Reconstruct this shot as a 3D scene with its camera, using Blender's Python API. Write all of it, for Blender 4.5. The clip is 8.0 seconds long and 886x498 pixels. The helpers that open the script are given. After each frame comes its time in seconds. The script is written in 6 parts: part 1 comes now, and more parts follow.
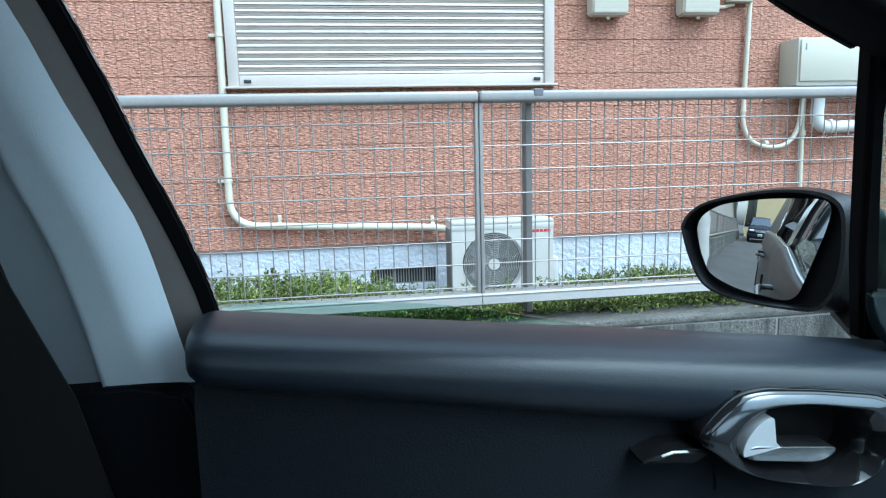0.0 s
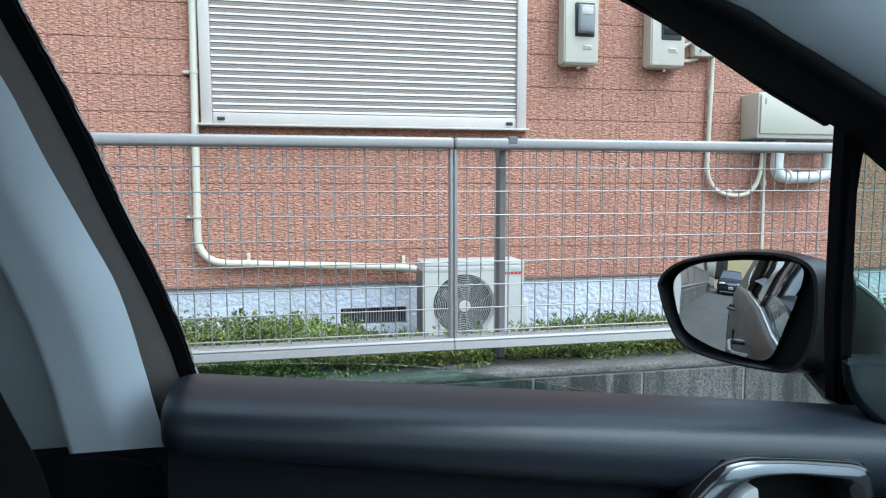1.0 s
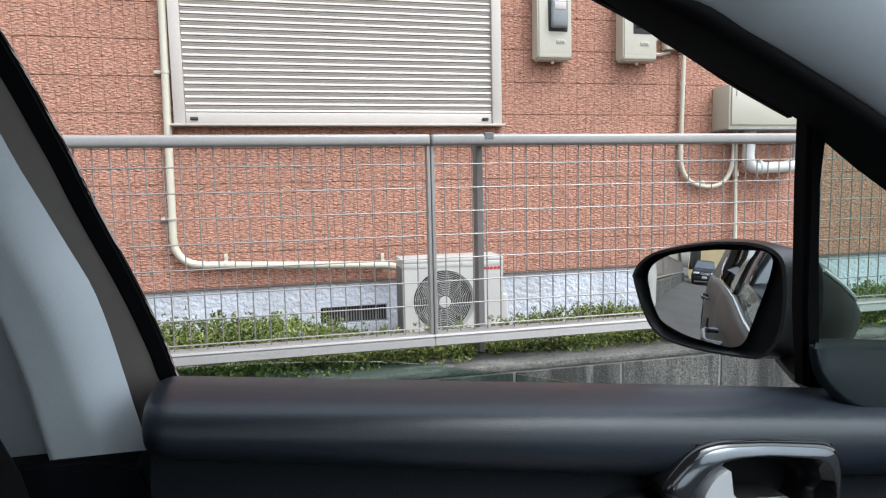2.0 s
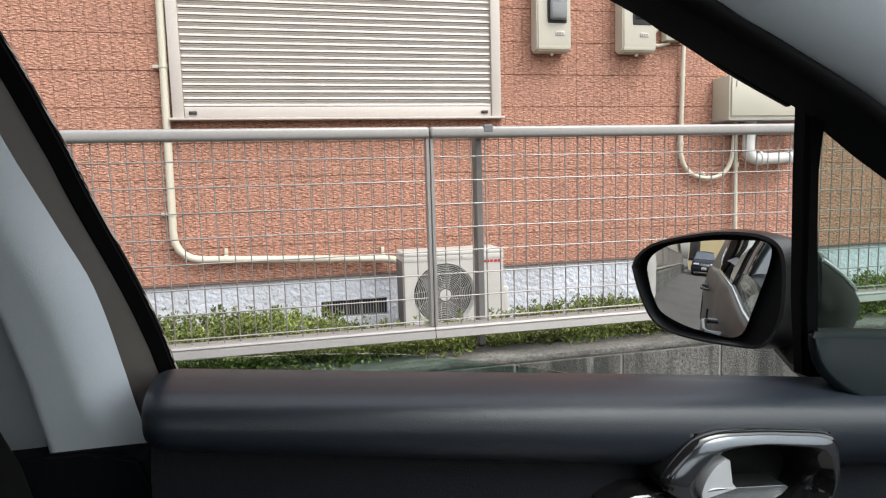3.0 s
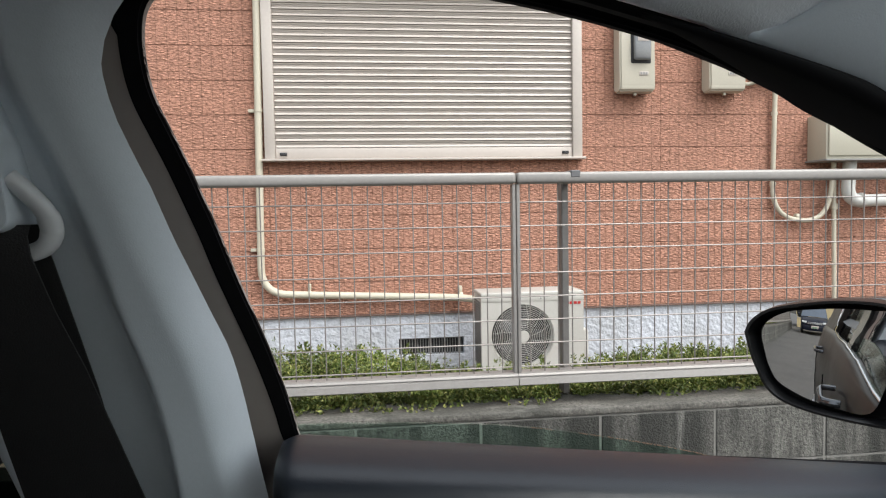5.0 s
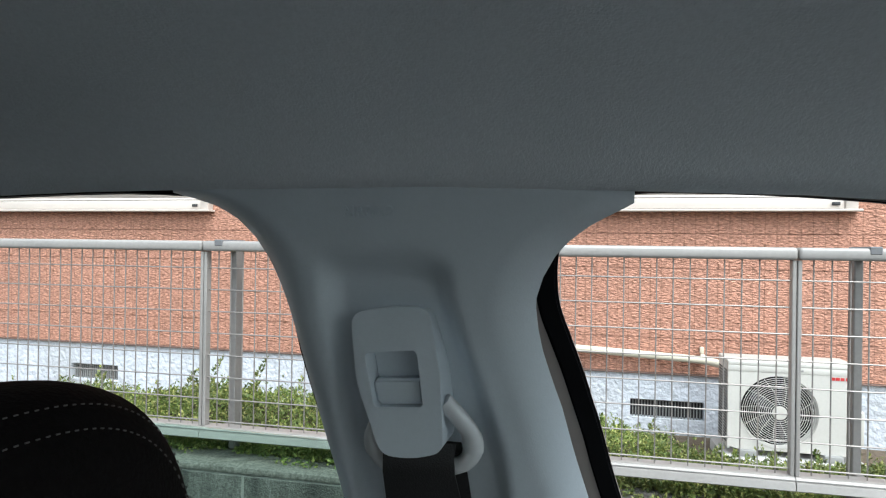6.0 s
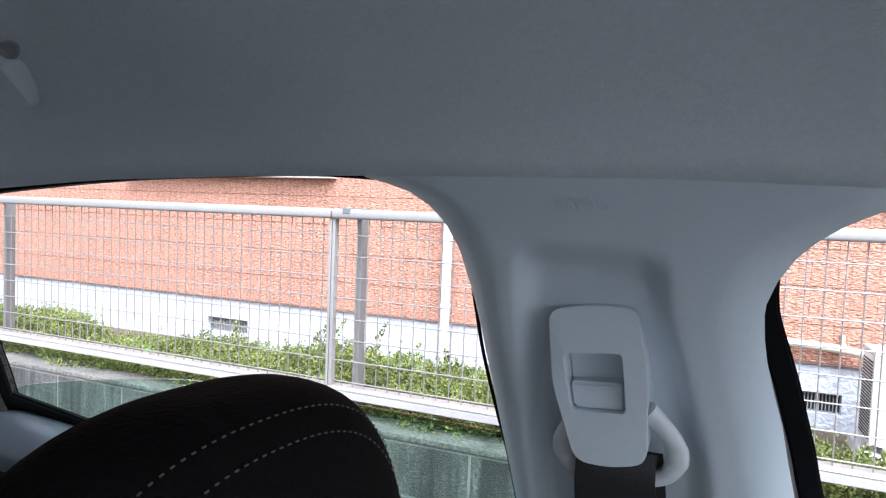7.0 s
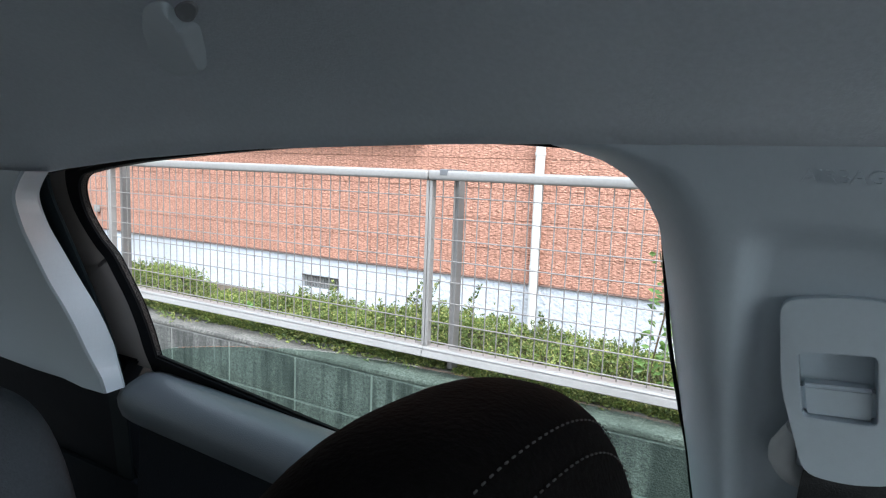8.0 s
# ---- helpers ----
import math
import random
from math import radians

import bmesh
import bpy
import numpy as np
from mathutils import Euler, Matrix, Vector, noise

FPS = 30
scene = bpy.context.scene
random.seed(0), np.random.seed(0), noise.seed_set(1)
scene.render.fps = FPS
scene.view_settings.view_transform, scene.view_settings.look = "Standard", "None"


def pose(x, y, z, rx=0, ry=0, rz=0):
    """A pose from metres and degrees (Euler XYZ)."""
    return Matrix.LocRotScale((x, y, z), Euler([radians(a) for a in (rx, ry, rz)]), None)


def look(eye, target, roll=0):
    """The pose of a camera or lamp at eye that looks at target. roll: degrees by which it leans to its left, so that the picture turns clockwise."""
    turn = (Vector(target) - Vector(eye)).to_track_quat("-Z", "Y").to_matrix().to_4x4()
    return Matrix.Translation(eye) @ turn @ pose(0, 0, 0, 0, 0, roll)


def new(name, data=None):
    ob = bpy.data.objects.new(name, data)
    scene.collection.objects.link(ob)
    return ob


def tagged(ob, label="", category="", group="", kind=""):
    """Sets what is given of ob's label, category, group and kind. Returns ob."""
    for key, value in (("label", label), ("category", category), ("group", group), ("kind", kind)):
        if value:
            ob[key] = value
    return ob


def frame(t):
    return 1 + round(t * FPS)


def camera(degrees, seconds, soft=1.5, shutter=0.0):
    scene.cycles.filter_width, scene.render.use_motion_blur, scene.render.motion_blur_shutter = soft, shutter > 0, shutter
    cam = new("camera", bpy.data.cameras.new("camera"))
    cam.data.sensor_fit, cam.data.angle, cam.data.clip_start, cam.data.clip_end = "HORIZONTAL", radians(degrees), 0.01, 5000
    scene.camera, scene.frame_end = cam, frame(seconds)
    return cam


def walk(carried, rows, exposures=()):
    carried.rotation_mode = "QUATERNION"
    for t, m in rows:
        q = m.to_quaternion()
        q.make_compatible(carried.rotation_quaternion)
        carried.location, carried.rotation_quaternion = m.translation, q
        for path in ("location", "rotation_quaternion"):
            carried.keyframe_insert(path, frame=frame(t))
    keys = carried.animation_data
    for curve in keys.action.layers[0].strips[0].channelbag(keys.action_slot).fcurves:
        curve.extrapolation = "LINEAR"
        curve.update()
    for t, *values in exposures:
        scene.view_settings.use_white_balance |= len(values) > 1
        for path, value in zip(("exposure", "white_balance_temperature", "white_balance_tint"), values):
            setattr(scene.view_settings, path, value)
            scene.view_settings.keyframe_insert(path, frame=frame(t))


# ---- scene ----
cam = camera(70.1, 8.0, soft=1.2)
EXPOSURES = [(0.0, 1.36, 4900, -6), (0.5, 1.28, 5100, -3), (1.0, 1.2, 5200, -1), (1.5, 1.18, 5450, 4), (2.8, 1.18, 6400, 9), (4.2, 1.18, 6400, 9), (5.3, 0.98, 6400, 8), (5.6, 1.03, 6350, 8), (6.0, 1.5, 5950, 3), (6.5, 2.15, 5700, 5), (7.0, 2.3, 5700, 12), (7.5, 2.29, 6350, 14), (8.0, 1.88, 5700, 5)]
PATH = [
    (0, (0.155, 0.103, 1.162), (0.44, 2.059, 0.855), -1.5),
    (0.5, (0.148, 0.117, 1.177), (0.388, 2.091, 0.961), -0.7),
    (1, (0.142, 0.111, 1.183), (0.527, 2.064, 0.994), -0.1),
    (1.5, (0.142, 0.105, 1.184), (0.581, 2.047, 0.994), -0.8),
    (3, (0.144, 0.104, 1.182), (0.591, 2.041, 0.96), -1.6),
    (3.5, (0.145, 0.104, 1.181), (0.595, 2.041, 0.962), -1.7),
    (4, (0.144, 0.105, 1.181), (0.592, 2.041, 0.959), -1.7),
    (5.3, (0.077, 0.12, 1.242), (0.133, 2.119, 1.183), -1.2),
    (5.5, (0.052, 0.129, 1.266), (-0.031, 2.127, 1.233), -1.3),
    (6, (-0.018, 0.132, 1.333), (-0.466, 2.081, 1.337), 0.8),
    (6.2, (-0.036, 0.13, 1.344), (-0.586, 2.053, 1.351), 0.9),
    (6.5, (-0.051, 0.133, 1.348), (-0.652, 2.04, 1.31), 1.9),
    (6.8, (-0.064, 0.14, 1.342), (-0.795, 1.999, 1.245), 1.6),
    (7, (-0.077, 0.139, 1.345), (-0.845, 1.983, 1.24), 2.3),
    (7.5, (-0.118, 0.149, 1.351), (-0.976, 1.944, 1.148), 1.9),
    (8, (-0.15, 0.148, 1.35), (-1.138, 1.87, 1.108), 2.2),
]
walk(cam, [(t, look(eye, target, roll)) for t, eye, target, roll in PATH], exposures=EXPOSURES)

# ---------- world and light: overcast daylight ----------
world = bpy.data.worlds.new("sky")
scene.world = world
world.use_nodes = True
wn = world.node_tree
sky = wn.nodes.new("ShaderNodeTexSky")
sky.sky_type, sky.sun_disc = "NISHITA", False
sky.sun_elevation, sky.sun_rotation = radians(58), radians(140)
sky.dust_density, sky.air_density = 4.0, 1.6
soften = wn.nodes.new("ShaderNodeHueSaturation")
soften.inputs["Saturation"].default_value = 0.25
wn.links.new(sky.outputs["Color"], soften.inputs["Color"])
wn.links.new(soften.outputs["Color"], wn.nodes["Background"].inputs["Color"])
wn.nodes["Background"].inputs["Strength"].default_value = 0.165
sun = new("sun", bpy.data.lights.new("sun", "SUN"))
sun.data.energy, sun.data.angle, sun.data.color = 0.4, radians(30), (1.0, 0.97, 0.93)
sun.matrix_world = look((4.2, -5.0, 9.0), (0, 0, 0))


# ---------- materials ----------
def mat(name, base, rough=0.6, metal=0.0, var=0.12, scale=6.0, fine=80.0, bump=0.0, bump_scale=None, stretch=(1, 1, 1),
        spec=0.5, per_object=0.0, coat=0.0, second=None, second_scale=2.0, second_at=(0.5, 0.65), aniso=None):
    """Procedural surface: base colour varied at two scales, optional stains of a second colour, relief and per-piece shift."""
    m = bpy.data.materials.new(name)
    m.use_nodes = True
    nt = m.node_tree
    n, l = nt.nodes, nt.links
    b = n["Principled BSDF"]
    b.inputs["Roughness"].default_value = rough
    b.inputs["Metallic"].default_value = metal
    b.inputs["Specular IOR Level"].default_value = spec
    b.inputs["Coat Weight"].default_value = coat
    tc = n.new("ShaderNodeTexCoord")
    mp = n.new("ShaderNodeMapping")
    mp.inputs["Scale"].default_value = stretch
    l.new(tc.outputs["Object"], mp.inputs["Vector"])
    big, small = n.new("ShaderNodeTexNoise"), n.new("ShaderNodeTexNoise")
    big.inputs["Scale"].default_value, small.inputs["Scale"].default_value = scale, fine
    big.inputs["Detail"].default_value, small.inputs["Detail"].default_value = 4, 3
    for t in (big, small):
        l.new(mp.outputs["Vector"], t.inputs["Vector"])
    add = n.new("ShaderNodeMath")
    add.operation = "ADD"
    l.new(big.outputs["Fac"], add.inputs[0])
    l.new(small.outputs["Fac"], add.inputs[1])
    last = add.outputs[0]
    if per_object:
        oi = n.new("ShaderNodeObjectInfo")
        mu = n.new("ShaderNodeMath")
        mu.operation = "MULTIPLY_ADD"
        mu.inputs[1].default_value, mu.inputs[2].default_value = per_object, -per_object / 2
        l.new(oi.outputs["Random"], mu.inputs[0])
        a2 = n.new("ShaderNodeMath")
        a2.operation = "ADD"
        l.new(last, a2.inputs[0])
        l.new(mu.outputs[0], a2.inputs[1])
        last = a2.outputs[0]
    mr = n.new("ShaderNodeMapRange")
    mr.inputs["From Min"].default_value, mr.inputs["From Max"].default_value = 0.6, 1.4
    mr.inputs["To Min"].default_value, mr.inputs["To Max"].default_value = 1 - var, 1 + var
    l.new(last, mr.inputs["Value"])
    vm = n.new("ShaderNodeVectorMath")
    vm.operation = "SCALE"
    vm.inputs[0].default_value = base
    l.new(mr.outputs["Result"], vm.inputs["Scale"])
    colour = vm.outputs["Vector"]
    if second:
        sn = n.new("ShaderNodeTexNoise")
        sn.inputs["Scale"].default_value, sn.inputs["Detail"].default_value = second_scale, 6
        l.new(mp.outputs["Vector"], sn.inputs["Vector"])
        rp = n.new("ShaderNodeMapRange")
        rp.inputs["From Min"].default_value, rp.inputs["From Max"].default_value = second_at
        l.new(sn.outputs["Fac"], rp.inputs["Value"])
        mx = n.new("ShaderNodeMix")
        mx.data_type = "RGBA"
        l.new(rp.outputs["Result"], mx.inputs["Factor"])
        l.new(colour, mx.inputs["A"])
        mx.inputs["B"].default_value = (*second, 1)
        colour = mx.outputs["Result"]
    l.new(colour, b.inputs["Base Color"])
    rr = n.new("ShaderNodeMapRange")
    rr.inputs["To Min"].default_value, rr.inputs["To Max"].default_value = max(rough - 0.08, 0.02), min(rough + 0.08, 1)
    l.new(big.outputs["Fac"], rr.inputs["Value"])
    l.new(rr.outputs["Result"], b.inputs["Roughness"])
    if bump:
        bn = n.new("ShaderNodeTexNoise")
        bn.inputs["Scale"].default_value, bn.inputs["Detail"].default_value = bump_scale or fine, 4
        l.new(mp.outputs["Vector"], bn.inputs["Vector"])
        bp = n.new("ShaderNodeBump")
        bp.inputs["Strength"].default_value, bp.inputs["Distance"].default_value = 1.0, bump
        l.new(bn.outputs["Fac"], bp.inputs["Height"])
        l.new(bp.outputs["Normal"], b.inputs["Normal"])
    return m


def siding_material():
    """Ceramic siding pressed with small split-stone courses."""
    m = mat("terracotta_siding", (0.485, 0.246, 0.170), rough=0.85, var=0.10, scale=3.0, fine=60.0, per_object=0.12)
    nt = m.node_tree
    n, l = nt.nodes, nt.links
    b = n["Principled BSDF"]
    tc = n.new("ShaderNodeTexCoord")
    sep = n.new("ShaderNodeSeparateXYZ")
    l.new(tc.outputs["Object"], sep.inputs[0])
    com = n.new("ShaderNodeCombineXYZ")
    lift, shift = n.new("ShaderNodeMath"), n.new("ShaderNodeMath")
    lift.operation = shift.operation = "ADD"
    lift.inputs[1].default_value, shift.inputs[1].default_value = -0.475, 0.64
    l.new(sep.outputs["Z"], lift.inputs[0])
    l.new(sep.outputs["X"], shift.inputs[0])
    l.new(lift.outputs[0], com.inputs["Y"])
    l.new(shift.outputs[0], com.inputs["X"])
    st = n.new("ShaderNodeTexVoronoi")
    st.distance = "CHEBYCHEV"
    st.inputs["Scale"].default_value, st.inputs["Randomness"].default_value = 1.0, 0.9
    sc = n.new("ShaderNodeVectorMath")
    sc.operation = "MULTIPLY"
    sc.inputs[1].default_value = (33.0, 74.0, 1.0)
    l.new(com.outputs[0], sc.inputs[0])
    l.new(sc.outputs[0], st.inputs["Vector"])
    bits = n.new("ShaderNodeMapRange")
    bits.inputs["From Min"].default_value, bits.inputs["From Max"].default_value = 0.1, 0.6
    bits.inputs["To Min"].default_value, bits.inputs["To Max"].default_value = 1.16, 0.80
    l.new(st.outputs["Distance"], bits.inputs["Value"])
    chip_at = n.new("ShaderNodeVectorMath")
    chip_at.operation = "MULTIPLY"
    chip_at.inputs[1].default_value = (36.0, 115.0, 1.0)
    l.new(com.outputs[0], chip_at.inputs[0])
    chips = n.new("ShaderNodeTexNoise")
    chips.inputs["Scale"].default_value, chips.inputs["Detail"].default_value = 1.0, 3
    l.new(chip_at.outputs[0], chips.inputs["Vector"])
    chip_tone = n.new("ShaderNodeMapRange")
    chip_tone.inputs["From Min"].default_value, chip_tone.inputs["From Max"].default_value = 0.36, 0.62
    chip_tone.inputs["To Min"].default_value, chip_tone.inputs["To Max"].default_value = 0.70, 1.2
    l.new(chips.outputs["Fac"], chip_tone.inputs["Value"])
    both = n.new("ShaderNodeMath")
    both.operation = "MULTIPLY"
    l.new(bits.outputs["Result"], both.inputs[0])
    l.new(chip_tone.outputs["Result"], both.inputs[1])
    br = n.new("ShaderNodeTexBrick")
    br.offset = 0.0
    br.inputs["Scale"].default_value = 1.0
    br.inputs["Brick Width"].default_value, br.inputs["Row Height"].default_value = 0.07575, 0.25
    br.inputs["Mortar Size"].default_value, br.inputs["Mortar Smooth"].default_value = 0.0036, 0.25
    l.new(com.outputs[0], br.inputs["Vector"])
    # groove shade, with some dirt, painted into the colour along the joints
    groove_shade, groove_tone = n.new("ShaderNodeMapRange"), n.new("ShaderNodeMath")
    groove_shade.inputs["To Min"].default_value, groove_shade.inputs["To Max"].default_value = 1.0, 0.80
    l.new(br.outputs["Fac"], groove_shade.inputs["Value"])
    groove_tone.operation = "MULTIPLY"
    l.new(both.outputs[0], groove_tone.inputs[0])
    l.new(groove_shade.outputs["Result"], groove_tone.inputs[1])
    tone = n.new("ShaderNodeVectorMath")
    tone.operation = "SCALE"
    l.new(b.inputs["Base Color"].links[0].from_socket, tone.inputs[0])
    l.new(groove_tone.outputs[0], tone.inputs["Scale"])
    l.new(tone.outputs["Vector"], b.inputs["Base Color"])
    ad = n.new("ShaderNodeMath")
    ad.operation = "MULTIPLY_ADD"
    ad.inputs[1].default_value = 0.8
    l.new(chips.outputs["Fac"], ad.inputs[0])
    chip_height, slope = n.new("ShaderNodeSeparateColor"), n.new("ShaderNodeMath")
    l.new(st.outputs["Color"], chip_height.inputs[0])
    slope.operation = "MULTIPLY_ADD"
    slope.inputs[1].default_value = -0.9
    l.new(st.outputs["Distance"], slope.inputs[0])
    l.new(chip_height.outputs[0], slope.inputs[2])
    l.new(slope.outputs[0], ad.inputs[2])
    cut = n.new("ShaderNodeMath")
    cut.operation = "MULTIPLY_ADD"
    cut.inputs[1].default_value = -1.1
    l.new(br.outputs["Fac"], cut.inputs[0])
    l.new(ad.outputs[0], cut.inputs[2])
    bp = n.new("ShaderNodeBump")
    bp.inputs["Strength"].default_value, bp.inputs["Distance"].default_value = 1.0, 0.013
    l.new(cut.outputs[0], bp.inputs["Height"])
    l.new(bp.outputs["Normal"], b.inputs["Normal"])
    return m


def glass_material(name, tint):
    """A thin pane: clear straight through, glossy by its angle."""
    m = bpy.data.materials.new(name)
    m.use_nodes = True
    nt = m.node_tree
    n, l = nt.nodes, nt.links
    n.remove(n["Principled BSDF"])
    clear, gloss, mix, fr = n.new("ShaderNodeBsdfTransparent"), n.new("ShaderNodeBsdfGlossy"), n.new("ShaderNodeMixShader"), n.new("ShaderNodeLayerWeight")
    clear.inputs["Color"].default_value = (*tint, 1)
    gloss.inputs["Roughness"].default_value = 0.0
    fr.inputs["Blend"].default_value = 0.5
    steep, sheen = n.new("ShaderNodeMath"), n.new("ShaderNodeMath")
    steep.operation, sheen.operation = "POWER", "MULTIPLY_ADD"
    steep.inputs[1].default_value, sheen.inputs[1].default_value, sheen.inputs[2].default_value = 5.0, 0.96, 0.03
    l.new(fr.outputs["Facing"], steep.inputs[0])
    l.new(steep.outputs[0], sheen.inputs[0])
    l.new(sheen.outputs[0], mix.inputs[0])
    l.new(clear.outputs[0], mix.inputs[1])
    l.new(gloss.outputs[0], mix.inputs[2])
    l.new(mix.outputs[0], n["Material Output"].inputs["Surface"])
    return m


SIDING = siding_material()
FOUNDATION = mat("foundation_render", (0.53, 0.555, 0.605), rough=0.9, var=0.12, scale=4, fine=40, bump=0.020, bump_scale=26, second=(0.45, 0.465, 0.49), second_scale=1.2)
ALU_WHITE = mat("shutter_ivory_paint", (0.51, 0.457, 0.413), rough=0.42, var=0.05, scale=3, fine=50)
DARK_SLOT = mat("dark_slot", (0.03, 0.03, 0.032), rough=0.7)
IVORY_PVC = mat("ivory_pvc", (0.54, 0.50, 0.40), rough=0.45, var=0.06, scale=5, second=(0.55, 0.5, 0.4), second_scale=3, second_at=(0.6, 0.85))
WHITE_PVC = mat("white_pvc", (0.58, 0.58, 0.555), rough=0.45, var=0.06, scale=5)
METER_CASE = mat("meter_case", (0.52, 0.485, 0.40), rough=0.5, var=0.05, scale=4)
BOX_STEEL = mat("cream_steel", (0.48, 0.455, 0.37), rough=0.45, var=0.05, scale=3)
AC_SHELL = mat("ac_shell", (0.49, 0.475, 0.44), rough=0.45, var=0.05, scale=3, second=(0.6, 0.58, 0.52), second_scale=2.5, second_at=(0.6, 0.9))
AC_GRILLE = mat("ac_grille", (0.62, 0.61, 0.57), rough=0.5)
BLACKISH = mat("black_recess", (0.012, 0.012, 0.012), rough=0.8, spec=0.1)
RED_MARK = mat("red_print", (0.45, 0.03, 0.03), rough=0.5)
GREY_MARK = mat("grey_print", (0.25, 0.25, 0.24), rough=0.6)
FENCE_STEEL = mat("stainless_grey_fence", (0.29, 0.275, 0.26), rough=0.42, metal=0.25, var=0.10, scale=7, fine=90, second=(0.27, 0.26, 0.245), second_scale=5, second_at=(0.55, 0.8))
POST_STEEL = mat("weathered_post_steel", (0.185, 0.178, 0.17), rough=0.5, metal=0.2, var=0.12, scale=7, fine=90)
CAP_GREY = mat("dark_clamp_plastic", (0.13, 0.13, 0.135), rough=0.5)
FENCE_WIRE = mat("coated_wire", (0.24, 0.222, 0.207), rough=0.38, metal=0.35, var=0.10, scale=15)


def stained_concrete(name, base, dark, pale, streak):
    """Speckled concrete with damp runs and lime blooms drawn down it."""
    m = mat(name, base, rough=0.85, var=0.45, scale=9, fine=150, bump=0.005, bump_scale=150, per_object=0.2, second=tuple(0.45 * c for c in base), second_scale=85, second_at=(0.42, 0.68))
    n, l = m.node_tree.nodes, m.node_tree.links
    b = n["Principled BSDF"]
    colour = b.inputs["Base Color"].links[0].from_socket
    tc = n.new("ShaderNodeTexCoord")
    for tint, seed, lo, hi, most, wide in ((dark, 3.1, 0.46, 0.60, 0.8, 0.32), (dark, 0.0, 0.49, 0.68, 0.8, 1.0), (pale, 7.3, 0.59, 0.72, 0.8, 0.6)):
        mp = n.new("ShaderNodeMapping")
        mp.inputs["Scale"].default_value, mp.inputs["Location"].default_value = [c * wide for c in streak], (seed, seed, seed)
        l.new(tc.outputs["Object"], mp.inputs["Vector"])
        tx = n.new("ShaderNodeTexNoise")
        tx.inputs["Scale"].default_value, tx.inputs["Detail"].default_value, tx.inputs["Roughness"].default_value = 1.0, 8, 0.65
        l.new(mp.outputs["Vector"], tx.inputs["Vector"])
        rg = n.new("ShaderNodeMapRange")
        rg.inputs["From Min"].default_value, rg.inputs["From Max"].default_value, rg.inputs["To Max"].default_value = lo, hi, most
        l.new(tx.outputs["Fac"], rg.inputs["Value"])
        mx = n.new("ShaderNodeMix")
        mx.data_type = "RGBA"
        l.new(rg.outputs["Result"], mx.inputs["Factor"])
        l.new(colour, mx.inputs["A"])
        mx.inputs["B"].default_value = (*tint, 1)
        colour = mx.outputs["Result"]
    l.new(colour, b.inputs["Base Color"])
    return m


BLOCK = stained_concrete("weathered_concrete_block", (0.135, 0.132, 0.119), (0.022, 0.023, 0.020), (0.30, 0.295, 0.27), (19, 19, 2.2))
COPING = stained_concrete("worn_concrete_coping", (0.15, 0.142, 0.126), (0.05, 0.05, 0.043), (0.27, 0.26, 0.235), (5, 9, 9))
MORTAR = mat("pale_mortar", (0.25, 0.243, 0.225), rough=0.95, var=0.2, scale=9)
SOIL = mat("damp_soil", (0.10, 0.075, 0.05), rough=0.95, var=0.3, scale=8, bump=0.02, bump_scale=30)
ASPHALT = mat("damp_asphalt", (0.075, 0.072, 0.069), rough=0.75, var=0.25, scale=2.0, fine=150, bump=0.004, bump_scale=250, second=(0.058, 0.056, 0.054), second_scale=0.8)


def leaf_material(name, base, warm):
    m = bpy.data.materials.new(name)
    m.use_nodes = True
    nt = m.node_tree
    n, l = nt.nodes, nt.links
    b = n["Principled BSDF"]
    b.inputs["Roughness"].default_value = 0.5
    g = n.new("ShaderNodeNewGeometry")
    r = n.new("ShaderNodeValToRGB")
    r.color_ramp.elements[0].color = (*base, 1)
    r.color_ramp.elements[1].color = (*warm, 1)
    e = r.color_ramp.elements.new(0.55)
    e.color = (base[0] * 1.5, base[1] * 1.45, base[2] * 1.1, 1)
    l.new(g.outputs["Random Per Island"], r.inputs["Fac"])
    tc = n.new("ShaderNodeTexCoord")
    pn = n.new("ShaderNodeTexNoise")
    pn.inputs["Scale"].default_value, pn.inputs["Detail"].default_value = 3.5, 3
    l.new(tc.outputs["Object"], pn.inputs["Vector"])
    pr = n.new("ShaderNodeMapRange")
    pr.inputs["From Min"].default_value, pr.inputs["From Max"].default_value = 0.35, 0.7
    pr.inputs["To Min"].default_value, pr.inputs["To Max"].default_value = 0.7, 1.5
    l.new(pn.outputs["Fac"], pr.inputs["Value"])
    sc = n.new("ShaderNodeVectorMath")
    sc.operation = "SCALE"
    l.new(r.outputs["Color"], sc.inputs[0])
    l.new(pr.outputs["Result"], sc.inputs["Scale"])
    l.new(sc.outputs["Vector"], b.inputs["Base Color"])
    b.inputs["Transmission Weight"].default_value = 0.0
    return m


LEAF = leaf_material("azalea_leaf", (0.085, 0.122, 0.030), (0.33, 0.325, 0.10))
WEED_LEAF = leaf_material("weed_leaf", (0.09, 0.17, 0.04), (0.2, 0.3, 0.09))
STEM = mat("brown_stem", (0.12, 0.085, 0.05), rough=0.8, scale=20)
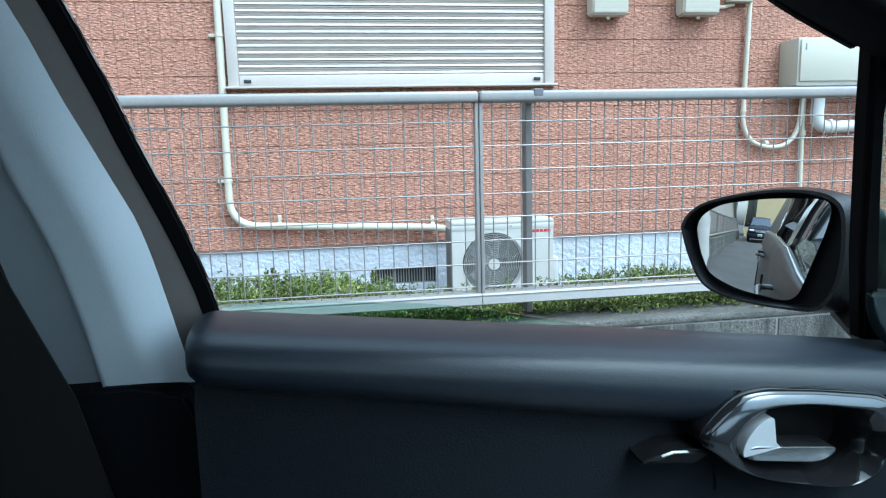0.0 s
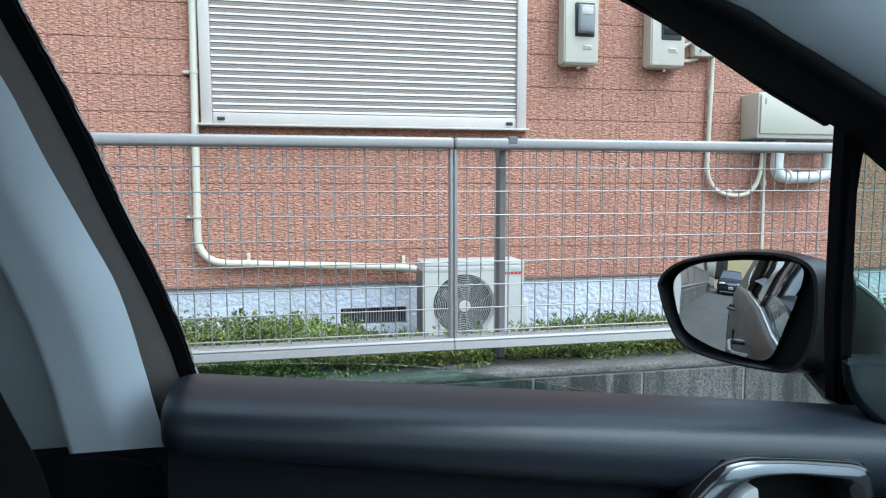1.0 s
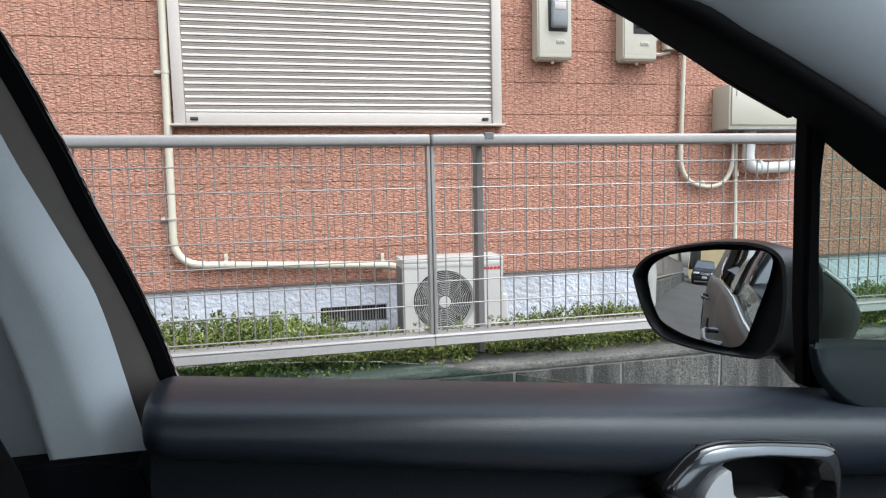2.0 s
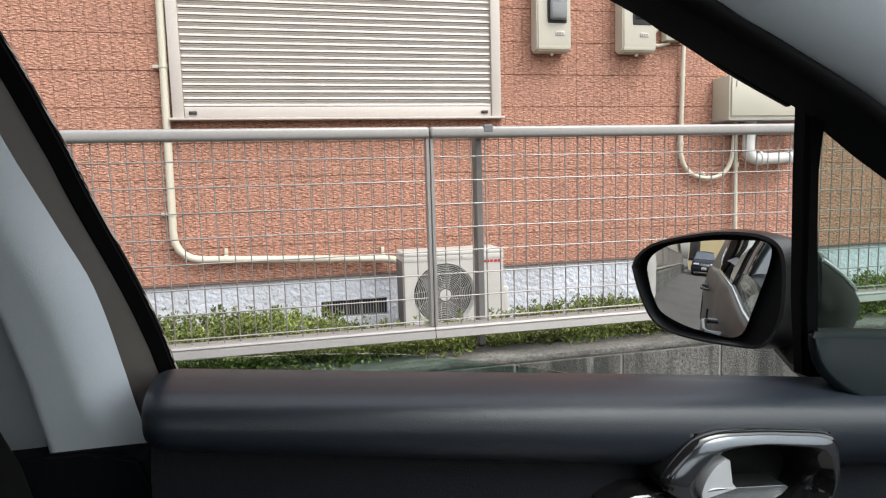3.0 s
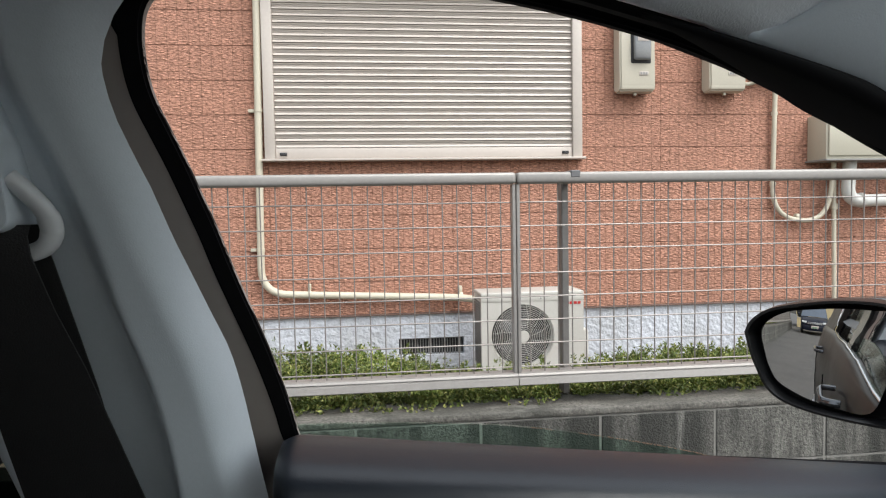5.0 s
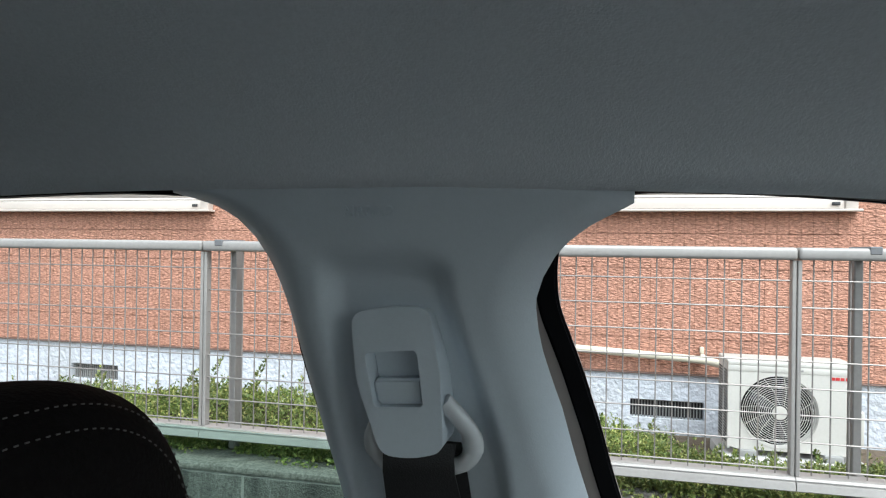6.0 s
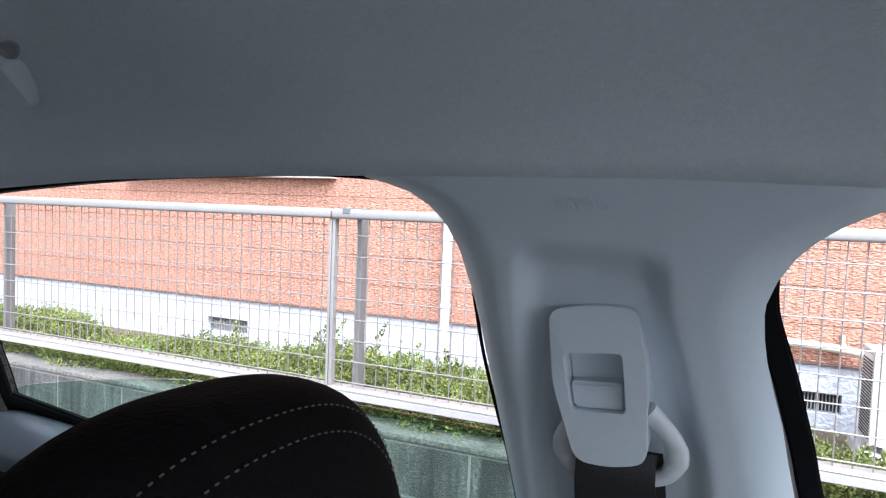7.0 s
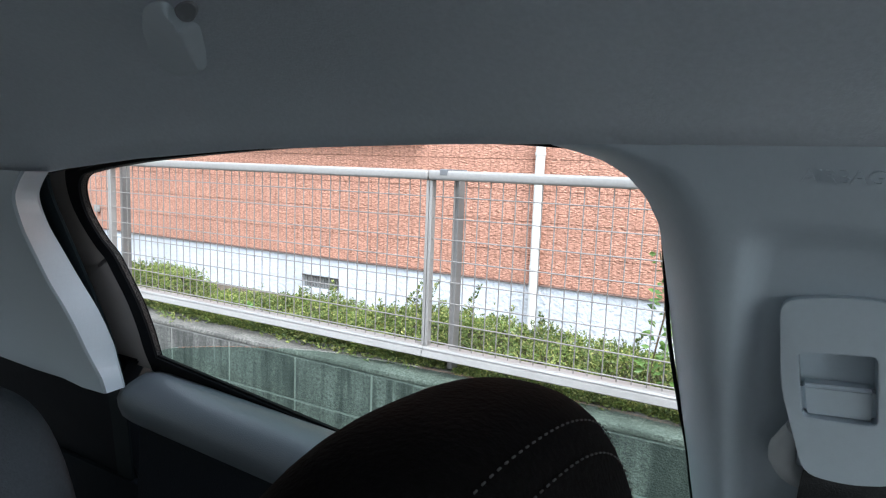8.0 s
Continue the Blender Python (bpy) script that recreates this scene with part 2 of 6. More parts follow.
# car
TRIM_GREY = mat("grey_trim_plastic", (0.605, 0.665, 0.722), rough=0.5, var=0.03, scale=6, fine=300, bump=0.00012, bump_scale=900)
HEADLINER = mat("headliner_fabric", (0.748, 0.786, 0.832), rough=0.95, var=0.07, scale=5, fine=350, bump=0.0005, bump_scale=700)
PAD_BLACK = mat("soft_black_dash_skin", (0.017, 0.022, 0.031), rough=0.37, spec=0.5, var=0.06, scale=8, fine=400, bump=0.0002, bump_scale=900)
# same black skin on the rear door, window light put into its paler colour
PAD_BLACK_LIT = mat("window_lit_black_skin", (0.080, 0.090, 0.102), rough=0.40, spec=0.5, var=0.06, scale=8, fine=400, bump=0.0002, bump_scale=900)
PANEL_BLACK = mat("black_door_plastic", (0.010, 0.0118, 0.015), rough=0.55, spec=0.08, var=0.08, scale=8, fine=400, bump=0.0006, bump_scale=500)
RUBBER = mat("black_rubber_seal", (0.008, 0.008, 0.009), rough=0.6, spec=0.06)
DARK_TRIM = mat("charcoal_corner_plastic", (0.011, 0.0165, 0.019), rough=0.5, spec=0.12, var=0.04, fine=300, bump=0.0001, bump_scale=700)
# unseen floor covering, its grey chosen to bounce light onto the headliner
BOUNCE_CARPET = mat("light_bounce_carpet", (0.24, 0.235, 0.23), rough=0.95, var=0.2, scale=10, fine=200, bump=0.003, bump_scale=300)
FRAME_TAUPE = mat("taupe_door_frame", (0.34, 0.305, 0.28), rough=0.6, var=0.05)
PIANO = mat("gloss_black_bezel", (0.01, 0.01, 0.011), rough=0.06, coat=0.6)
SATIN = mat("satin_chrome", (0.66, 0.68, 0.70), rough=0.24, metal=1.0, var=0.03)
SILVER = mat("satin_silver_paint", (0.66, 0.69, 0.72), rough=0.32, metal=0.35, var=0.03)
SMOKE_CHROME = mat("smoked_chrome", (0.12, 0.13, 0.145), rough=0.12, metal=0.8, var=0.03)
CHROME = mat("chrome", (0.8, 0.8, 0.8), rough=0.08, metal=1.0, var=0.02)
BRONZE = mat("bronze_metallic_paint", (0.030, 0.026, 0.023), rough=0.32, metal=0.3, var=0.05, fine=300, spec=0.18, coat=0.05)
MIRROR_BLACK = mat("grained_black_plastic", (0.008, 0.0085, 0.0095), rough=0.30, spec=0.45, fine=400, bump=0.0005, bump_scale=600)
MIRROR = mat("mirror_silver", (0.74, 0.74, 0.73), rough=0.0, metal=1.0, var=0.0)
MIRROR.node_tree.links.remove(MIRROR.node_tree.nodes["Principled BSDF"].inputs["Roughness"].links[0])
MIRROR.node_tree.nodes["Principled BSDF"].inputs["Roughness"].default_value = 0.0
FABRIC = mat("black_seat_cloth", (0.0085, 0.008, 0.008), rough=0.9, spec=0.06, var=0.2, scale=12, fine=260, bump=0.001, bump_scale=450)
THREAD = mat("grey_thread", (0.09, 0.088, 0.085), rough=0.8)
WEBBING = mat("black_webbing", (0.014, 0.014, 0.015), rough=0.6, fine=500, bump=0.0006, bump_scale=900)
PALE_PLASTIC = mat("pale_grey_hook_plastic", (0.74, 0.80, 0.84), rough=0.4, var=0.03)
# darker grey that paints the shade of the hook's finger cavity
CAVITY_SHADE = mat("cavity_shade_grey", (0.36, 0.36, 0.37), rough=0.6, var=0.04)
RING_PLASTIC = mat("pale_ring_plastic", (0.60, 0.62, 0.64), rough=0.4, var=0.03)
PANE = glass_material("window_glass", (0.96, 0.98, 0.97))
PANE_GREEN = glass_material("green_tinted_glass", (0.785, 0.89, 0.845))
# tint of the unseen rear window, set dark to cut light from behind
PANE_DIMMING = glass_material("light_dimming_glass", (0.50, 0.54, 0.54))
PANE_DARK = mat("dark_glass", (0.01, 0.012, 0.012), rough=0.05, coat=0.5)
TYRE = mat("tyre_rubber", (0.02, 0.02, 0.02), rough=0.8)
RIM = mat("alloy", (0.5, 0.5, 0.5), rough=0.3, metal=0.9)
NAVY = mat("navy_metallic_paint", (0.007, 0.009, 0.018), rough=0.3, metal=0.1, spec=0.2, coat=0.1)
LAMP_GLASS = mat("lamp_glass", (0.6, 0.62, 0.63), rough=0.1, coat=0.5)
BEIGE_RENDER = mat("beige_render", (0.46, 0.38, 0.22), rough=0.9, var=0.08, scale=1.5)
POLE_CONC = mat("pale_concrete", (0.42, 0.41, 0.39), rough=0.85, var=0.12, scale=3, bump=0.004, bump_scale=60)
GREY_HOUSE = mat("grey_render", (0.33, 0.31, 0.28), rough=0.9, var=0.08, scale=1.5)


# ---------- mesh helpers ----------
def part(name, bm, material, parent=None, label="", smooth=True, sharp=35):
    """Links a bmesh as one mesh object under a thing or a part."""
    me = bpy.data.meshes.new(name)
    bmesh.ops.recalc_face_normals(bm, faces=bm.faces[:])
    for f in bm.faces:
        f.smooth = smooth
    if smooth:
        for e in bm.edges:
            if len(e.link_faces) == 2 and e.calc_face_angle(0) > radians(sharp):
                e.smooth = False
    bm.to_mesh(me)
    bm.free()
    me.materials.append(material)
    ob = new(name, me)
    if parent:
        ob.parent = parent
        ob.matrix_parent_inverse = parent.matrix_basis.inverted()
    if label:
        tagged(ob, label)
    return ob


def mesh_part(name, verts, faces, material, parent=None, label=""):
    me = bpy.data.meshes.new(name)
    me.from_pydata(verts, [], faces)
    me.materials.append(material)
    ob = new(name, me)
    if parent:
        ob.parent = parent
        ob.matrix_parent_inverse = parent.matrix_basis.inverted()
    if label:
        tagged(ob, label)
    return ob


def thing(name, at, label, category, group="", kind=""):
    ob = new(name)
    ob.empty_display_size = 0.1
    ob.matrix_basis = pose(*at)
    return tagged(ob, label, category, group, kind)


def add_box(bm, x0, x1, y0, y1, z0, z1, bevel=0.0, seg=2):
    made = bmesh.ops.create_cube(bm, size=1, matrix=Matrix.LocRotScale(((x0 + x1) / 2, (y0 + y1) / 2, (z0 + z1) / 2), None, (abs(x1 - x0), abs(y1 - y0), abs(z1 - z0))))
    if bevel:
        edges = list({e for v in made["verts"] for e in v.link_edges})
        bmesh.ops.bevel(bm, geom=edges, offset=bevel, segments=seg, affect="EDGES", profile=0.5)


def box(x0, x1, y0, y1, z0, z1, bevel=0.0, seg=2):
    bm = bmesh.new()
    add_box(bm, x0, x1, y0, y1, z0, z1, bevel, seg)
    return bm


def add_cyl(bm, c, axis, r, length, seg=24, r2=None, bevel=0.0):
    q = Vector((0, 0, 1)).rotation_difference(Vector(axis)).to_matrix().to_4x4()
    made = bmesh.ops.create_cone(bm, cap_ends=True, segments=seg, radius1=r, radius2=r if r2 is None else r2, depth=length, matrix=Matrix.Translation(c) @ q)
    if bevel:
        edges = [e for e in {e for v in made["verts"] for e in v.link_edges} if any(len(f.verts) > 4 for f in e.link_faces)]
        bmesh.ops.bevel(bm, geom=edges, offset=bevel, segments=2, affect="EDGES")


def add_tube(bm, pts, r, seg=10, closed=False, flat=1.0):
    """Sweeps a circle (or an ellipse, flat < 1) along points."""
    pts = [Vector(p) for p in pts]
    rings = []
    up0 = Vector((0, 0, 1))
    for i, p in enumerate(pts):
        a = pts[i - 1] if (i or closed) else p
        b = pts[(i + 1) % len(pts)] if (i < len(pts) - 1 or closed) else p
        d = (b - a).normalized()
        up = up0 if abs(d.z) < 0.9 else Vector((0, 1, 0))
        s = d.cross(up).normalized()
        u = s.cross(d).normalized()
        rings.append([bm.verts.new(p + (s * math.cos(k * math.tau / seg) + u * flat * math.sin(k * math.tau / seg)) * r) for k in range(seg)])
    # keep successive rings aligned
    n = len(rings)
    for i in range(n if closed else n - 1):
        a, b = rings[i], rings[(i + 1) % n]
        off = min(range(seg), key=lambda o: (a[0].co - b[o].co).length)
        for k in range(seg):
            bm.faces.new((a[k], a[(k + 1) % seg], b[(k + 1 + off) % seg], b[(k + off) % seg]))
        rings[(i + 1) % n] = [b[(k + off) % seg] for k in range(seg)] if not (closed and i == n - 1) else rings[0]
    if not closed:
        bm.faces.new(rings[0])
        bm.faces.new(rings[-1])


def tube(pts, r, seg=10, closed=False, flat=1.0):
    bm = bmesh.new()
    add_tube(bm, pts, r, seg, closed, flat)
    return bm


def rounded(points, r, n=5, closed=False):
    """A polyline with its corners rounded to the radius r."""
    pts = [Vector(p) for p in points]
    out = []
    for i, p in enumerate(pts):
        if not closed and i in (0, len(pts) - 1):
            out.append(p)
            continue
        a, b = pts[i - 1], pts[(i + 1) % len(pts)]
        ra, rb = min(r, (a - p).length * 0.49), min(r, (b - p).length * 0.49)
        s, e = p + (a - p).normalized() * ra, p + (b - p).normalized() * rb
        for k in range(n + 1):
            t = k / n
            out.append(s * (1 - t) ** 2 + p * 2 * t * (1 - t) + e * t * t)
    return out


def smooth_line(points, n=6):
    """Catmull-Rom through the points."""
    pts = [Vector(p) for p in points]
    out = []
    for i in range(len(pts) - 1):
        p0, p1, p2, p3 = pts[max(i - 1, 0)], pts[i], pts[i + 1], pts[min(i + 2, len(pts) - 1)]
        for k in range(n):
            t = k / n
            out.append(0.5 * (2 * p1 + (p2 - p0) * t + (2 * p0 - 5 * p1 + 4 * p2 - p3) * t * t + (3 * p1 - p0 - 3 * p2 + p3) * t ** 3))
    out.append(pts[-1])
    return out


# ---------- the car's side: everything above the belt lies on one leaning skin ----------
SKIN_Y, LEAN, BELT_Z = 0.605, 0.42, 1.03


def skin(x, z, d=0.0):
    """A place on the car's inner side at x and z, d outwards."""
    return Vector((x, SKIN_Y - LEAN * (z - BELT_Z) + d, z))


def slab(outline, d0, d1, bevel=0.0, hole=None):
    """A plate cut to an outline of (x, z), between d0 and d1 off the skin (numbers, or functions of z)."""
    bm = bmesh.new()
    loops = [outline] + ([hole] if hole else [])
    for d in (d0, d1):
        edges = []
        for lp in loops:
            vs = [bm.verts.new(skin(x, z, d(z) if callable(d) else d)) for x, z in lp]
            edges += [bm.edges.new((vs[i], vs[(i + 1) % len(vs)])) for i in range(len(vs))]
        bmesh.ops.triangle_fill(bm, use_beauty=True, use_dissolve=False, edges=edges)
    bm.verts.ensure_lookup_table()
    total = sum(len(lp) for lp in loops)
    base = 0
    for lp in loops:
        k = len(lp)
        for i in range(k):
            j = (i + 1) % k
            bm.faces.new((bm.verts[base + i], bm.verts[base + j], bm.verts[total + base + j], bm.verts[total + base + i]))
        base += k
    if bevel:
        bmesh.ops.recalc_face_normals(bm, faces=bm.faces[:])
        es = [e for e in bm.edges if len(e.link_faces) == 2 and e.calc_face_angle(0) > radians(50)]
        bmesh.ops.bevel(bm, geom=es, offset=bevel, segments=3, affect="EDGES", clamp_overlap=True)
    return bm


def band(line, widths, d0, d1, bevel=0.0):
    """A strip of the skin along a line of (x, z): from the line to its widened side (positive: to the line's left)."""
    side = []
    for i, (x, z) in enumerate(line):
        a, b = line[max(i - 1, 0)], line[min(i + 1, len(line) - 1)]
        t = Vector((b[0] - a[0], b[1] - a[1])).normalized()
        w = widths[i] if isinstance(widths, (list, tuple)) else widths
        side.append((x - t.y * w, z + t.x * w))
    bm = bmesh.new()
    rows = []
    for (x, z), (u, v) in zip(line, side):
        rows.append([bm.verts.new(skin(x, z, d0)), bm.verts.new(skin(u, v, d0)), bm.verts.new(skin(u, v, d1)), bm.verts.new(skin(x, z, d1))])
    for a, b in zip(rows, rows[1:]):
        for k in range(4):
            bm.faces.new((a[k], a[(k + 1) % 4], b[(k + 1) % 4], b[k]))
    bm.faces.new(rows[0])
    bm.faces.new(rows[-1])
    if bevel:
        bmesh.ops.recalc_face_normals(bm, faces=bm.faces[:])
        es = [e for e in bm.edges if len(e.link_faces) == 2 and e.calc_face_angle(0) > radians(50)]
        bmesh.ops.bevel(bm, geom=es, offset=bevel, segments=3, affect="EDGES", clamp_overlap=True)
    return bm


def curve2(points, n=5):
    return [(p.x, p.y) for p in smooth_line([(x, z, 0) for x, z in points], n)]


def sweep_x(sections, close_ends=False, thickness=0.0):
    """Skins a row of equal-length (x, y, z) sections."""
    bm = bmesh.new()
    rows = [[bm.verts.new(p) for p in s] for s in sections]
    for a, b in zip(rows, rows[1:]):
        for i in range(len(a) - 1):
            bm.faces.new((a[i], a[i + 1], b[i + 1], b[i]))
    if close_ends:
        bm.faces.new(rows[0])
        bm.faces.new(rows[-1])
    if thickness:
        bmesh.ops.recalc_face_normals(bm, faces=bm.faces[:])
        bmesh.ops.solidify(bm, geom=bm.faces[:], thickness=thickness)
    return bm


# ---------- ground ----------
bm = bmesh.new()
bmesh.ops.create_grid(bm, x_segments=40, y_segments=40, size=400, matrix=Matrix.Translation((0, 0, 0)))
road = part("road", bm, ASPHALT, smooth=False)
tagged(road, "damp grey asphalt lane, patched and stained", "road", kind="structure")
garden_soil = part("garden_soil", box(-22, 9, 2.42, 4.99, 0.004, 0.03), SOIL, smooth=False)
tagged(garden_soil, "damp brown soil of the narrow garden strip", "soil", kind="structure")

# ---------- the terracotta house ----------
WALL_Y, HX0, HX1 = 4.91, -11.2, 8.5
house = thing("house", (0, 4.95, 0), "house clad in terracotta split-stone siding over a pale foundation", "house")
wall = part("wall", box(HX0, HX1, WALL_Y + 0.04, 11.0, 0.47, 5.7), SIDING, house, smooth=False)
part("roof", box(HX0 - 0.5, HX1 + 0.5, WALL_Y - 0.5, 11.5, 5.7, 5.85, 0.03), GREY_HOUSE, house, "grey eaves slab", smooth=False)
VENTS = [(-4.54, -4.05), (0.295, 0.80)]
VZ0, VZ1 = 0.140, 0.275
bm = bmesh.new()
xs = [HX0] + [v for pair in VENTS for v in pair] + [HX1]
for i in range(len(xs) - 1):
    if i % 2 == 0:
        add_box(bm, xs[i], xs[i + 1], WALL_Y + 0.018, WALL_Y + 0.16, -0.05, 0.4625)
    else:
        add_box(bm, xs[i], xs[i + 1], WALL_Y + 0.018, WALL_Y + 0.16, -0.05, VZ0)
        add_box(bm, xs[i], xs[i + 1], WALL_Y + 0.018, WALL_Y + 0.16, VZ1, 0.4625)
part("foundation", bm, FOUNDATION, house, "pale blue-grey rough rendered foundation", smooth=False)
part("drip_flashing", box(HX0, HX1, WALL_Y - 0.008, WALL_Y + 0.03, 0.463, 0.4745, 0.003), mat("brown_flashing", (0.16, 0.10, 0.08), rough=0.5), house, "thin brown drip flashing", smooth=False)
for a, b in VENTS:
    grille = part("foundation_vent", box(a, b, WALL_Y + 0.10, WALL_Y + 0.12, VZ0, VZ1), DARK_SLOT, house, "dark foundation vent with upright bars", smooth=False)
    bm = bmesh.new()
    for k in range(1, 24):
        x = a + (b - a) * k / 24
        add_box(bm, x - 0.003, x + 0.003, WALL_Y + 0.05, WALL_Y + 0.062, VZ0, VZ1)
    add_box(bm, a, b, WALL_Y + 0.048, WALL_Y + 0.064, VZ1 - 0.012, VZ1)
    part("vent_grating", bm, GREY_MARK, grille, smooth=False)


def shutter_window(x0, x1, z0, z1):
    """A window closed by an ivory roller shutter."""
    y = WALL_Y
    win = part("shutter_window", box(x0 - 0.02, x1 + 0.02, y - 0.21, y + 0.03, z1 + 0.001, z1 + 0.30, 0.02), ALU_WHITE, house, "window closed behind an ivory roller shutter")
    for u in (x0, x1 - 0.075):
        part("shutter_guide", box(u, u + 0.075, y - 0.075, y + 0.03, z0, z1, 0.006), ALU_WHITE, win)
    part("head_rail", box(x0 + 0.0755, x1 - 0.0755, y - 0.07, y + 0.03, z1 - 0.06, z1, 0.006), ALU_WHITE, win)
    part("sill", box(x0 - 0.02, x1 + 0.02, y - 0.10, y + 0.03, z0 - 0.018, z0 - 0.001, 0.004), ALU_WHITE, win)
    a, b = x0 + 0.077, x1 - 0.077
    low = z0 + 0.082
    part("bottom_bar", box(a, b, y - 0.058, y - 0.03, z0 + 0.003, low - 0.004, 0.004), ALU_WHITE, win, "plain shutter bottom bar")
    for u in (a + 0.055, b - 0.055):
        bm = box(u - 0.026, u + 0.026, y - 0.070, y - 0.0585, z0 + 0.022, z0 + 0.046, 0.005)
        add_box(bm, u - 0.012, u + 0.018, y - 0.078, y - 0.069, z0 + 0.026, z0 + 0.038, 0.003)
        part("latch", bm, DARK_SLOT, win, "dark shutter latch")
    part("backing", box(a, b, y - 0.02, y + 0.02, low - 0.003, z1 - 0.061), BLACKISH, win, smooth=False)
    pitch = 0.0475
    bm = bmesh.new()
    prof = [(-0.022, 0.0), (-0.0522, 0.0004), (-0.0545, 0.0022), (-0.0482, 0.0180), (-0.0464, 0.0190), (-0.023, 0.0192), (-0.023, 0.0222), (-0.0438, 0.0224), (-0.0453, 0.0234), (-0.0472, 0.0300), (-0.0457, 0.0308), (-0.023, 0.0310), (-0.023, 0.0342), (-0.0446, 0.0344), (-0.0461, 0.0354), (-0.0486, 0.0432), (-0.0470, 0.0440), (-0.022, 0.0442)]
    ra = [bm.verts.new((0, p, q)) for p, q in prof]
    rb = [bm.verts.new((b - a, p, q)) for p, q in prof]
    for i in range(len(prof)):
        j = (i + 1) % len(prof)
        bm.faces.new((ra[i], ra[j], rb[j], rb[i]))
    bm.faces.new(ra)
    bm.faces.new(rb)
    first = part("slat", bm, ALU_WHITE, None, sharp=30)
    first.parent = win
    first.matrix_basis = pose(a, y, low)
    n = int((z1 - 0.06 - low) / pitch)
    for k in range(1, n):
        o = first.copy()
        scene.collection.objects.link(o)
        o.matrix_basis = pose(a, y, low + k * pitch)
    return win


shutter_window(-0.65, 1.730, 1.648, 2.98)
shutter_window(-5.55, -3.12, 1.648, 2.98)


# ---------- things fixed to the house wall ----------
def duct_run():
    """The air conditioner's covered refrigerant duct: down the wall, round a bend, along to the unit."""
    y = WALL_Y - 0.045
    top = thing("refrigerant_duct", (-0.69, WALL_Y, 0.6), "ivory plastic pipe duct bending down to the outdoor unit", "pipe")
    path = rounded([(-0.675, y, 3.1), (-0.71, y, 0.66), (0.86, y - 0.01, 0.585), (0.93, y - 0.16, 0.55)], 0.20, 8)
    part("pipe", tube(path, 0.027, 14), IVORY_PVC, top)
    for c, horizontal in (((-0.705, y, 0.985), False), ((-0.363, y, 0.648), True), ((0.773, y, 0.60), True), ((-0.69, y, 2.0), False)):
        bm = bmesh.new()
        x, _, z = c
        add_cyl(bm, c, (1, 0, -0.045) if horizontal else (0.02, 0, 1), 0.031, 0.026, 16, bevel=0.003)
        if horizontal:
            add_box(bm, x - 0.012, x + 0.012, y + 0.01, WALL_Y - 0.001, z + 0.03, z + 0.075, 0.003)
        else:
            add_box(bm, x - 0.075, x - 0.03, y + 0.01, WALL_Y - 0.001, z - 0.012, z + 0.012, 0.003)
        part("clip", bm, IVORY_PVC, top)


duct_run()


